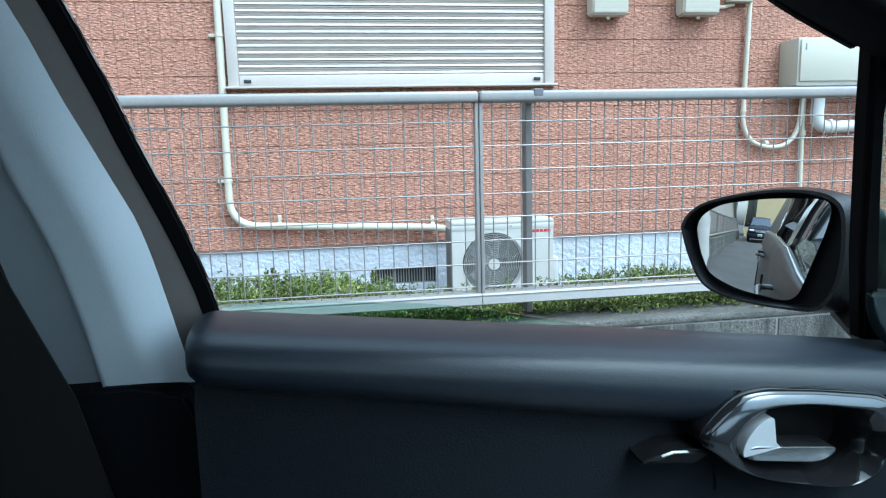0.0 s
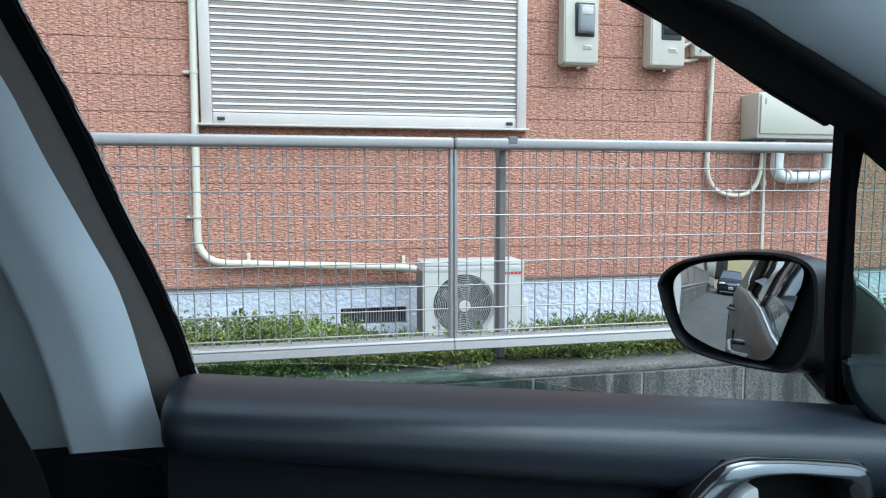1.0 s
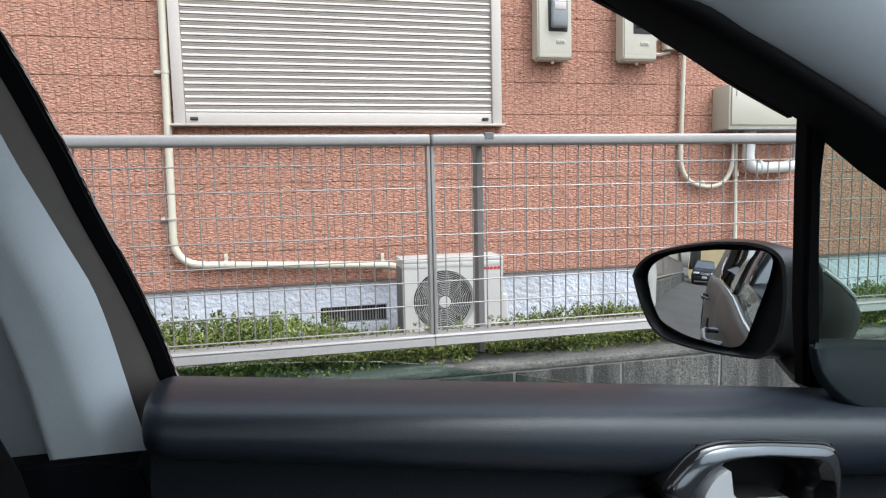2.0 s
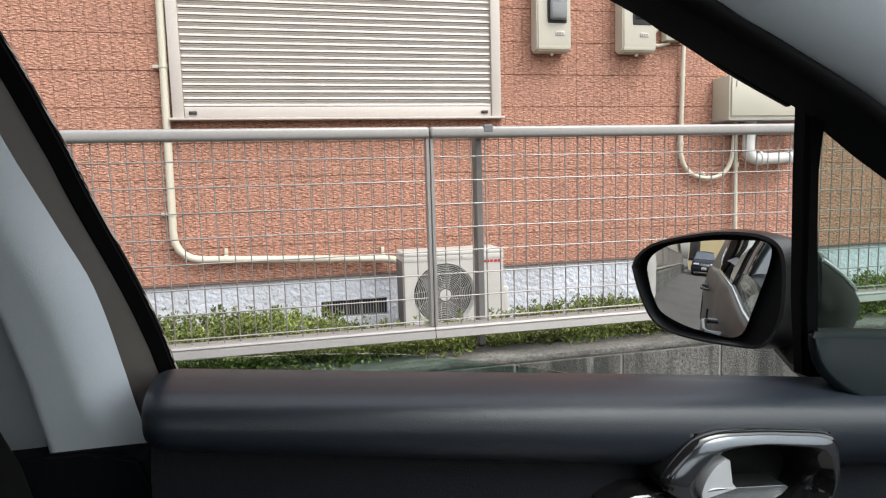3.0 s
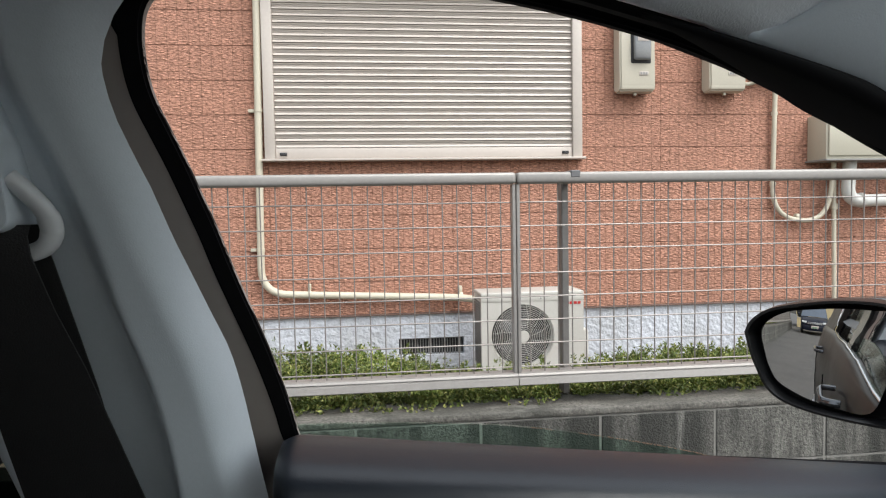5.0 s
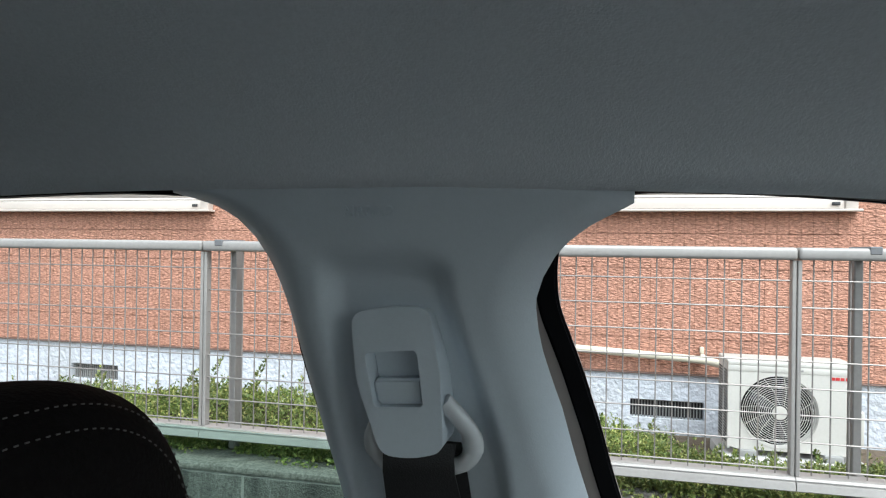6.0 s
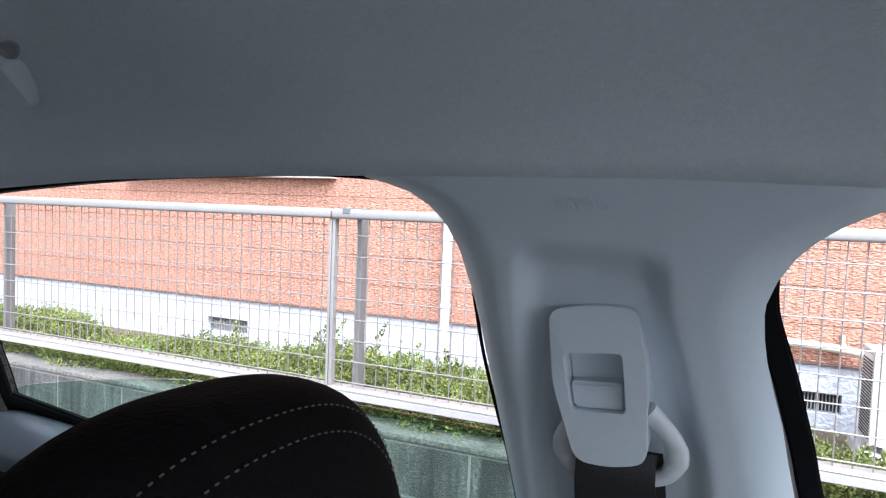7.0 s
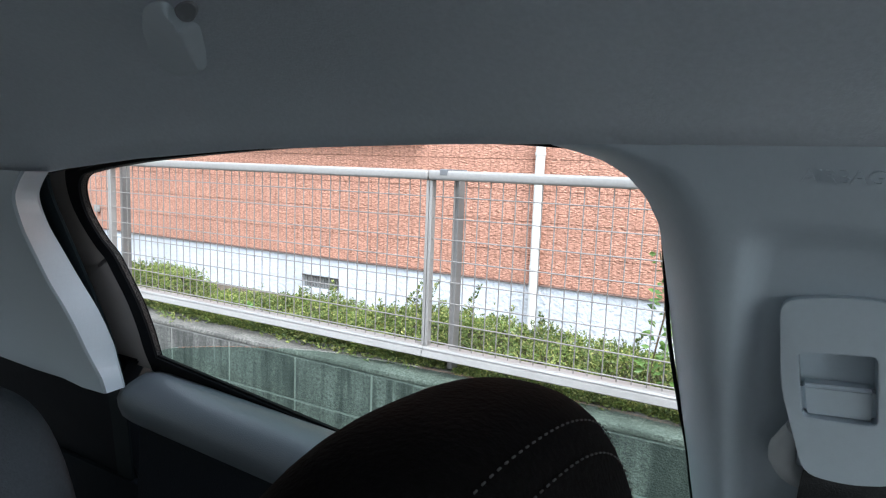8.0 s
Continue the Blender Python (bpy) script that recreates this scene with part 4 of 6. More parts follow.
def weed(x, y, z0, h, seed):
    """A tall thin weed leaning on the fence."""
    r2 = np.random.default_rng(seed)
    top_ = thing("weed", (x, y, z0), "tall pale green weed growing up behind the fence", "weed", "weeds by the fence")
    pts = [(x + 0.02 * math.sin(k * 1.3 + seed), y + 0.01 * math.cos(k * 2.1), z0 + h * k / 7) for k in range(8)]
    part("stem", tube(pts, 0.0035, 6), STEM, top_)
    cs, ns, sz = [], [], []
    for k in range(int(h * 150)):
        t = r2.uniform(0.25, 1.0)
        i = min(int(t * 7), 6)
        p = Vector(pts[i]).lerp(Vector(pts[i + 1]), t * 7 - i)
        a = r2.uniform(0, math.tau)
        cs.append(np.array(p) + np.array([math.cos(a), math.sin(a) * 0.6, 0.1]) * r2.uniform(0, 0.035))
        ns.append([math.cos(a), math.sin(a), r2.uniform(-0.3, 0.6)])
        sz.append(r2.uniform(0.025, 0.05))
    v_, f_ = leaves(np.array(cs), np.array(ns), np.array(sz))
    mesh_part("foliage", v_.tolist(), f_.tolist(), WEED_LEAF, top_)


weed(-0.57, 2.43, 0.30, 0.80, 1)
weed(-0.47, 2.47, 0.30, 0.55, 2)
weed(-2.62, 2.43, 0.30, 0.34, 3)


# ---------- the car whose cabin we sit in ----------
car = thing("hatchback", (0, -0.1, 0), "bronze hatchback with grey cabin trim and black doors", "car")
MID = -0.10  # centre line of the car


def other_side(ob):
    """The same part on the car's other side."""
    o = ob.copy()
    o.data = ob.data.copy()
    o.data.transform(Matrix.Translation((0, 2 * MID, 0)) @ Matrix.Diagonal((1, -1, 1, 1)))
    o.data.flip_normals()
    scene.collection.objects.link(o)
    return o


TOP = [(-0.80, 1.330), (-0.75, 1.337), (-0.63, 1.3495), (-0.49, 1.3595), (-0.34, 1.3645), (-0.26, 1.3655), (-0.10, 1.366), (0.004, 1.363), (0.10, 1.360), (0.165, 1.354), (0.237, 1.342), (0.313, 1.325), (0.383, 1.301), (0.46, 1.269)]


def top_z(x):
    return float(np.interp(x, [p[0] for p in TOP], [p[1] for p in TOP]))


# headliner: one soft shell from door frame to door frame
sections = []
for x in np.linspace(-1.75, 0.46, 60):
    ze = top_z(x) if x > -0.8 else 1.330 + (x + 0.8) * 0.05
    ye = skin(0, ze).y
    k = (1.462 - ze) / 0.095
    half = [(ye + 0.012, ze + 0.022), (ye + 0.006, ze + 0.008), (ye + 0.002, ze + 0.0015), (ye - 0.003, ze + 0.001), (ye - 0.012, ze + 0.012 * k), (ye - 0.035, ze + 0.030 * k), (ye - 0.07, ze + 0.048 * k), (ye - 0.12, ze + 0.064 * k), (ye - 0.2, ze + 0.079 * k), (ye - 0.35, ze + 0.090 * k), (MID, ze + 0.094 * k)]
    sections.append([(x, y, z) for y, z in half] + [(x, 2 * MID - y, z) for y, z in half[-2::-1]])
headliner = part("headliner", sweep_x(sections), HEADLINER, car, "soft grey headliner", sharp=80)

# front door: opening line from the belt up the rear edge, along the roof, down the windscreen pillar
F_EDGE = curve2([(0.050, 0.995), (0.0385, 1.026), (0.034, 1.053), (0.026, 1.090), (0.017, 1.124), (0.008, 1.154), (0.0, 1.182), (-0.006, 1.206), (-0.014, 1.233), (-0.021, 1.256), (-0.028, 1.276), (-0.035, 1.297), (-0.037, 1.316), (-0.0355, 1.334), (-0.030, 1.349), (-0.017, 1.360), (0.001, 1.3665), (0.026, 1.3685), (0.097, 1.366), (0.169, 1.359), (0.245, 1.347), (0.324, 1.329), (0.390, 1.307), (0.444, 1.285), (0.504, 1.259), (0.567, 1.235)], 4)
belt = lambda x: 1.034 - 0.115 * (x - 0.039)
sec = []
STATIONS_X = sorted(list(np.linspace(0.030, 1.05, 40)) + [0.0315, 0.034, 0.038, 0.043, 0.049, 0.460, 0.464, 0.598, 0.603])


def dish(x, y, z):
    """The door is hollow behind the handle."""
    return max(y, 0.602) if 0.462 < x < 0.600 and 0.880 < z < belt(x) - 0.0249 else y


for x in STATIONS_X:
    zb = belt(x)
    s = 1 + 0.55 * min(max(x / 0.5, 0), 1)
    end = max(0.0, 1 - (x - 0.030) / 0.022)
    pinch = 1 - 0.18 * end ** 3
    prof = [(0.665, -0.012), (0.648, -0.001), (0.63, 0.004), (0.605, 0.004), (0.584, 0.0015), (0.572, -0.0015), (0.5645, -0.0062), (0.5608, -0.0115), (0.5596, -0.0157), (0.5594, -0.0163), (0.5586, -0.0205), (0.5600, -0.0270), (0.5655, -0.034), (0.578, -0.041), (0.600, -0.047), (0.64, -0.050)]
    cy, cz = 0.62, -0.025
    sec.append([(x, dish(x, cy + (y - cy) * (1 - 0.22 * end ** 3), zb + s * (cz + (z - cz) * pinch)), zb + s * (cz + (z - cz) * pinch)) for y, z in prof])
door_sec = []
for x in STATIONS_X:
    zb = belt(x)
    s = 1 + 0.55 * min(max(x / 0.5, 0), 1)
    z1 = zb - 0.047 * s
    door_sec.append([(x, 0.64, z1 + 0.01), (x, dish(x, 0.592, z1), z1 + 0.004), (x, dish(x, 0.585, z1 - 0.02), z1 - 0.02), (x, 0.582, 0.86), (x, 0.576, 0.78), (x, 0.572, 0.7), (x, 0.578, 0.55), (x, 0.592, 0.3), (x, 0.66, 0.27), (x, 0.70, 0.3), (x, 0.70, 0.9)])
front_door = part("front_door", sweep_x(door_sec), PANEL_BLACK, car, "black front door panel with a padded top", sharp=60)
part("door_pad", sweep_x(sec, close_ends=True), PAD_BLACK, front_door, "padded black door top", sharp=60)
widths = [0.0145 if x < 0.05 and z < 1.33 else 0.018 if x < 0.25 else min(0.02 + (x - 0.25) * 0.3, 0.06) for x, z in F_EDGE]
part("window_seal", band(F_EDGE, widths, 0.057, 0.066, 0.002), RUBBER, front_door, "black rubber window seal")
rear_edge = [p for p in F_EDGE if p[0] < 0.06 and p[1] < 1.366]
part("door_frame", band(rear_edge, 0.085, 0.0595, 0.065), FRAME_TAUPE, front_door, "taupe painted door frame")
part("frame_foot", slab([(-0.035, 0.74), (-0.035, 0.9945), (0.049, 0.9945), (0.055, 0.74)], 0.0595, 0.064), FRAME_TAUPE, front_door, "taupe painted door frame", smooth=False)
part("roof_weatherstrip", tube([skin(x, top_z(x) + 0.013, 0.030) for x in np.linspace(-0.04, 0.44, 30)], 0.010, 10), RUBBER, car, "black roof weatherstrip")
part("roof_weatherstrip", tube([skin(x, top_z(x) + 0.0085, 0.022) for x in np.linspace(-0.80, -0.24, 30)], 0.0045, 10), RUBBER, car, "black roof weatherstrip")
part("belt_seal", band([(0.04, 1.008), (0.3, 0.978), (0.68, 0.934)], 0.012, 0.040, 0.062, 0.003), RUBBER, front_door)
part("window_divider", slab([(0.5440, 1.240), (0.566, 1.1809), (0.5867, 1.1289), (0.6149, 1.0582), (0.6582, 0.9643), (0.690, 0.952), (0.6536, 1.0184), (0.604, 1.1294), (0.5826, 1.18), (0.5735, 1.210), (0.570, 1.230)], 0.016, 0.036, 0.004), RUBBER, front_door, "black quarter-light divider")
Q_EDGE = [(0.553, 1.236), (0.601, 1.2095), (0.6345, 1.192), (0.6914, 1.1648), (0.80, 1.108), (1.00, 0.996)]
part("quarter_seal", band(Q_EDGE, 0.06, 0.018, 0.046, 0.004), RUBBER, front_door, "black quarter-light seal")


def resample(points, n):
    pts = [Vector(p) for p in smooth_line(points, 6)]
    cum = [0.0]
    for p, q in zip(pts, pts[1:]):
        cum.append(cum[-1] + (q - p).length)
    return [Vector([float(np.interp(cum[-1] * k / (n - 1), cum, [p[i] for p in pts])) for i in range(3)]) for k in range(n)]


upper = resample([(0.606, 0.586, 1.0255), (0.620, 0.600, 1.0212), (0.641, 0.600, 1.0198), (0.681, 0.600, 1.0158), (0.744, 0.600, 1.009), (0.817, 0.600, 1.001), (1.0, 0.604, 0.981)], 34)
crease = resample([(0.605, 0.585, 1.025), (0.611, 0.585, 1.011), (0.619, 0.585, 0.997), (0.632, 0.585, 0.983), (0.648, 0.584, 0.9705), (0.668, 0.583, 0.962), (0.716, 0.582, 0.951), (0.787, 0.581, 0.940), (1.0, 0.580, 0.915)], 34)
lower = resample([(0.607, 0.593, 1.027), (0.609, 0.593, 1.009), (0.616, 0.592, 0.992), (0.628, 0.592, 0.980), (0.646, 0.591, 0.966), (0.676, 0.588, 0.954), (0.725, 0.586, 0.944), (0.797, 0.585, 0.932), (1.0, 0.584, 0.908)], 34)
under = [p + Vector((0.045, 0.035, -0.010)) for p in lower]
rim_back = [p + Vector((0.046, 0.045, -0.005)) for p in upper]
rows_ = [rim_back] + [[a.lerp(b, t) + Vector((0, -0.003 * math.sin(math.pi * t), 0)) for a, b in zip(upper, crease)] for t in (0, 0.04, 0.12, 0.3, 0.5, 0.7, 0.88, 0.96, 1.0)] + [[a.lerp(b, t) for a, b in zip(crease, lower)] for t in (0.35, 0.7, 1.0)] + [under]
part("sail_trim", sweep_x([list(c) for c in zip(*rows_)]), DARK_TRIM, front_door, "charcoal corner trim beside the door mirror", sharp=75)
G_TOP = curve2([(-0.02, 1.030), (0.038, 1.0325), (0.103, 1.030), (0.157, 1.0267), (0.230, 1.019), (0.320, 1.001), (0.42, 0.975), (0.52, 0.94)], 4)
pane = part("window_pane", slab(G_TOP + [(0.52, 0.80), (-0.02, 0.80)], 0.067, 0.071), PANE_GREEN, front_door, "faintly green side window, wound down to the belt", smooth=False)
pane_q = part("window_pane", slab([(0.575, 1.235), (1.03, 0.99), (1.0, 0.95), (0.69, 0.96)], 0.044, 0.048), PANE_GREEN, front_door, "faintly green quarter light", smooth=False)
pane.visible_shadow = pane_q.visible_shadow = False

# inner door handle in its gloss bezel
HB = 0.546
hole = [(p.x, p.y) for p in rounded([(0.4751, 0.9052, 0), (0.4767, 0.9153, 0), (0.4932, 0.9317, 0), (0.5222, 0.9358, 0), (0.5718, 0.9246, 0), (0.5851, 0.9103, 0), (0.5801, 0.8895, 0), (0.5588, 0.8784, 0), (0.4931, 0.8868, 0), (0.4793, 0.8955, 0)], 0.008, 4, closed=True)]
rim_ = [(p.x, p.y) for p in rounded([(0.4240, 0.9215, 0), (0.4375, 0.9390, 0), (0.4580, 0.9580, 0), (0.4816, 0.9627, 0), (0.5308, 0.9585, 0), (0.5940, 0.9490, 0), (0.6085, 0.9400, 0), (0.6105, 0.9000, 0), (0.6000, 0.8745, 0), (0.5753, 0.8650, 0), (0.5424, 0.8690, 0), (0.4887, 0.8825, 0), (0.4600, 0.8925, 0), (0.4440, 0.9080, 0)], 0.014, 6, closed=True)]


def plate(outline, y0, y1, bevel=0.0, hole_=None, tilt=0.0, z_mid=0.91):
    """A plate cut to an outline of (x, z) between two depths, its face tilted upwards."""
    bm = bmesh.new()
    loops = [outline] + ([hole_] if hole_ else [])
    for y in (y0, y1):
        edges = []
        for lp in loops:
            vs = [bm.verts.new((x, y + (tilt * (z - z_mid) if y == y0 else 0), z)) for x, z in lp]
            edges += [bm.edges.new((vs[i], vs[(i + 1) % len(vs)])) for i in range(len(vs))]
        bmesh.ops.triangle_fill(bm, use_beauty=True, edges=edges)
    bm.verts.ensure_lookup_table()
    total, base = sum(map(len, loops)), 0
    for lp in loops:
        for i in range(len(lp)):
            j = (i + 1) % len(lp)
            bm.faces.new((bm.verts[base + i], bm.verts[base + j], bm.verts[total + base + j], bm.verts[total + base + i]))
        base += len(lp)
    if bevel:
        bmesh.ops.recalc_face_normals(bm, faces=bm.faces[:])
        es = [e for e in bm.edges if len(e.link_faces) == 2 and e.calc_face_angle(0) > radians(50)]
        bmesh.ops.bevel(bm, geom=es, offset=bevel, segments=3, affect="EDGES", clamp_overlap=True)
    return bm




def polar(outline, c, n=80):
    """An outline sampled at even angles round c."""
    out = []
    for k in range(n):
        d = Vector((math.cos(k * math.tau / n), math.sin(k * math.tau / n)))
        best = 0.02
        for (x0, z0), (x1, z1) in zip(outline, outline[1:] + outline[:1]):
            ex, ez = x1 - x0, z1 - z0
            det = d.x * -ez + ex * d.y
            if abs(det) > 1e-9:
                t = ((x0 - c[0]) * -ez + ex * (z0 - c[1])) / det
                s_ = (d.x * (z0 - c[1]) - d.y * (x0 - c[0])) / det
                if t > 0 and -1e-6 <= s_ <= 1 + 1e-6:
                    best = t
        out.append((c[0] + d.x * best, c[1] + d.y * best))
    return out


def loft(loops, cap=False):
    """Skins loops of (x, y, z) of equal length."""
    bm = bmesh.new()
    rows = [[bm.verts.new(p) for p in lp] for lp in loops]
    for a, b in zip(rows, rows[1:]):
        for i in range(len(a)):
            bm.faces.new((a[i], a[(i + 1) % len(a)], b[(i + 1) % len(a)], b[i]))
    if cap:
        bm.faces.new(rows[-1])
    return bm


HUB = (0.525, 0.908)
outer, inner = polar(rim_, HUB), polar(hole, HUB)
ring_at = lambda t, y: [(a[0] + (b[0] - a[0]) * t, y, a[1] + (b[1] - a[1]) * t) for a, b in zip(outer, inner)]
part("bezel_skirt", loft([ring_at(0.0, 0.590), ring_at(0.0, HB + 0.012), ring_at(0.05, HB + 0.0065), ring_at(0.14, HB + 0.005)]), PIANO, front_door, "gloss black outer edge", sharp=60)
part("bezel_chamfer", loft([ring_at(0.138, HB + 0.0052), ring_at(0.16, HB + 0.0042), ring_at(0.42, HB + 0.0005), ring_at(0.45, HB + 0.0005)]), SMOKE_CHROME, front_door, "reflective smoked chrome chamfer", sharp=60)
part("handle_bezel", loft([ring_at(0.445, HB + 0.0007), ring_at(0.50, HB + 0.002), ring_at(0.75, HB + 0.013), ring_at(0.95, HB + 0.023), ring_at(1.0, HB + 0.030)]), PIANO, front_door, "gloss black handle bezel", sharp=60)
part("handle_recess", loft([ring_at(0.99, HB + 0.0295), ring_at(1.0, HB + 0.046), ring_at(1.35, HB + 0.050)], cap=True), BLACKISH, front_door, "dark handle recess", sharp=60)
fin = [(p.x, p.y) for p in smooth_line([(0.4660, 0.9060, 0), (0.4650, 0.9124, 0), (0.4695, 0.9233, 0), (0.4780, 0.9330, 0), (0.4889, 0.9390, 0)], 4)] + [(0.4916, 0.9371), (0.4945, 0.9165), (0.4990, 0.9115)]
handle = part("door_handle", plate(fin, 0.5490, 0.576, 0.0035), SILVER, front_door, "satin silver pull lever")
bar = [(p.x, p.y) for p in rounded([(0.4656, 0.9098, 0), (0.4745, 0.9150, 0), (0.5024, 0.9117, 0), (0.5530, 0.9055, 0), (0.5540, 0.9000, 0), (0.5490, 0.8920, 0), (0.5378, 0.8905, 0), (0.4747, 0.9000, 0)], 0.005, 6, closed=True)]
part("lever_bar", plate(bar, 0.5500, 0.5755, 0.0025, tilt=-0.45), SATIN, front_door, "satin silver lever bar")
spear = [(0.379, 0.9047), (0.3912, 0.9094), (0.4084, 0.9141), (0.4336, 0.9126), (0.4439, 0.9081), (0.4265, 0.8988), (0.3889, 0.9027)]
part("gloss_insert", plate(spear, 0.557, 0.59, 0.003), PIANO, front_door, "gloss black trim spear")

# windscreen pillar
A_EDGE = curve2([(0.325, 1.3225), (0.360, 1.3075), (0.395, 1.293), (0.411, 1.2865), (0.44, 1.2765), (0.473, 1.266), (0.568, 1.233), (0.70, 1.172), (0.85, 1.092), (1.02, 1.002)], 4)
aw = [min(0.10, 0.006 + max(0.0, x - 0.345) * 1.0) for x, z in A_EDGE]
rolled = []
for k, (x, z) in enumerate(A_EDGE):
    (xa, za), (xb, zb) = A_EDGE[max(k - 1, 0)], A_EDGE[min(k + 1, len(A_EDGE) - 1)]
    side = Vector((za - zb, xb - xa)).normalized()
    ease = min(1.0, aw[k] / 0.07)
    section = [(-0.004, 0.010), (-0.003, -0.012), (0.000, -0.021), (0.005, -0.0275), (0.012, -0.0325), (0.021, -0.0360), (0.033, -0.0385), (0.048, -0.0395), (0.07, -0.038), (0.10, -0.030), (0.105, 0.010)]
    grow = min(1.0, max(0.0, (x - 0.325) / 0.11)) ** 0.7
    rolled.append([skin(x + side.x * o * ease, z + side.y * o * ease, d * grow + 0.006 * (1 - grow)) for o, d in section])
a_pillar = part("a_pillar_trim", sweep_x(rolled), TRIM_GREY, car, "grey windscreen pillar trim", sharp=80)
A_LOW = curve2([(0.270, 1.3265), (0.313, 1.3135), (0.350, 1.3010), (0.385, 1.2885), (0.42, 1.275), (0.45, 1.264), (0.481, 1.252), (0.581, 1.212), (0.70, 1.150), (0.85, 1.069), (1.02, 0.982)], 4)
a_outer = part("a_pillar_outer", band([(x, z + 0.035) for x, z in A_EDGE], aw, 0.045, 0.070, 0.004), BRONZE, car, "painted windscreen pillar")
lips = []
for k, (x, z) in enumerate(A_LOW):
    (xa, za), (xb, zb) = A_LOW[max(k - 1, 0)], A_LOW[min(k + 1, len(A_LOW) - 1)]
    side = Vector((za - zb, xb - xa)).normalized() * min(0.0135, 0.002 + (x - 0.270) * 0.085)
    grow = min(1.0, max(0.0, (x - 0.270) / 0.13))
    z += 0.006 * (1 - grow)
    lips.append([skin(x + side.x * o, z + side.y * o, d * grow + 0.004 * (1 - grow)) for o, d in ((0.0, 0.02), (0.0, -0.021), (0.12, -0.025), (0.4, -0.0265), (0.7, -0.0262), (0.92, -0.0235), (1.0, -0.018), (1.0, 0.02), (0.0, 0.02))])
a_strip = part("pillar_weatherstrip", sweep_x(lips, close_ends=True), RUBBER, car, "black pillar weatherstrip", sharp=60)

# centre pillar trim, with a belt channel pressed into it
B_FRONT = [(0.982, 0.0120), (1.015, 0.0078), (1.047, 0.0052), (1.078, 0.0029), (1.105, -0.0002), (1.128, -0.0048), (1.140, -0.0084), (1.174, -0.0170), (1.206, -0.0254), (1.236, -0.0323), (1.256, -0.0386), (1.277, -0.0443), (1.296, -0.0473), (1.306, -0.0468), (1.318, -0.0430), (1.331, -0.0356), (1.340, -0.0273), (1.348, -0.0165), (1.354, -0.0050), (1.359, 0.0055)]
B_REAR = [(0.982, -0.186), (1.05, -0.193), (1.11, -0.200), (1.168, -0.206), (1.2015, -0.2109), (1.25, -0.2173), (1.289, -0.2195), (1.3252, -0.2201), (1.3405, -0.2262), (1.3522, -0.2365), (1.3608, -0.2514), (1.3645, -0.266), (1.3665, -0.278)]
bm = bmesh.new()
grid = []
zs = list(np.linspace(0.982, 1.30, 26)) + list(np.linspace(1.306, 1.384, 20))
NU = 64
for z in zs:
    xf = float(np.interp(z, [p[0] for p in B_FRONT], [p[1] for p in B_FRONT]))
    xr = float(np.interp(z, [p[0] for p in B_REAR], [p[1] for p in B_REAR]))
    roll = float(np.interp(z, [1.0, 1.12, 1.2, 1.28, 1.33], [0.036, 0.032, 0.018, 0.012, 0.016]))
    fall = float(np.interp(z, [1.1, 1.17, 1.25, 1.29, 1.325, 1.34, 1.352, 1.36], [0.045, 0.046, 0.054, 0.047, 0.030, 0.027, 0.027, 0.027]))
    deep = float(np.interp(z, [1.0, 1.12, 1.22], [0.030, 0.024, 0.013]))
    row = []
    for i in range(NU + 1):
        u = i / NU
        x = xr + (xf - xr) * u
        d = roll * max(0.0, 1 - (xf - x) / 0.026) ** 1.7 + fall * max(0.0, 1 - (x - xr) / 0.036) ** 2
        c0 = float(np.interp(z, [0.98, 1.05, 1.10, 1.16, 1.216, 1.30], [-0.054, -0.054, -0.058, -0.069, -0.074, -0.098]))
        c1 = -0.172
        inside = -0.006 * math.log(sum(math.exp(-q / 0.006) for q in (c0 - x, x - c1, (1.326 - z) * 0.9)))
        ch = min(max(inside / 0.014 + 0.5, 0), 1)
        d += deep * ch * ch * (3 - 2 * ch)
        row.append(bm.verts.new(skin(x, z - 0.47 * d * max(0.0, 1 - (z - 0.982) / 0.05), d - 0.002)))
    grid.append(row)
for a, b in zip(grid, grid[1:]):
    for i in range(NU):
        bm.faces.new((a[i], a[i + 1], b[i + 1], b[i]))
b_pillar = part("b_pillar_trim", bm, TRIM_GREY, car, "pale grey centre pillar trim", sharp=70)
b_lower = part("b_pillar_base", slab([(-0.185, 0.74), (-0.176, 0.975), (-0.03, 0.975), (0.010, 0.962), (0.022, 0.9), (0.03, 0.74)], 0.006, 0.04, 0.004), PANEL_BLACK, car, "black lower pillar trim")
b_core = part("b_pillar_core", slab([(-0.17, 0.98), (-0.175, 1.2), (-0.185, 1.33), (-0.195, 1.40), (-0.07, 1.40), (-0.075, 1.33), (-0.075, 1.28), (-0.06, 1.2), (-0.05, 0.98)], 0.040, 0.085), PIANO, car, "gloss black outer pillar panel", smooth=False)
words = bpy.data.curves.new("embossed_mark", "FONT")
words.body, words.size, words.extrude, words.align_x, words.align_y = "AIRBAG", 0.0088, 0.0006, "CENTER", "CENTER"
stamp = bpy.data.objects.new("embossed_mark", words)
mark_mesh = bpy.data.meshes.new_from_object(stamp)
bpy.data.objects.remove(stamp)
lean_up = Matrix.Translation(skin(-0.1385, 1.354, -0.0022)) @ Matrix.Rotation(radians(90) + math.atan(LEAN), 4, "X")
mark_mesh.transform(lean_up)
mark_mesh.materials.clear()
mark_mesh.materials.append(TRIM_GREY)
mark = new("embossed_mark", mark_mesh)
mark.parent, mark.matrix_parent_inverse = car, car.matrix_basis.inverted()
tagged(mark, "faint embossed safety lettering")

# belt height adjuster
adj_face = lambda z: float(np.interp(z, [1.205, 1.27, 1.30], [-0.031, -0.013, 0.002]))
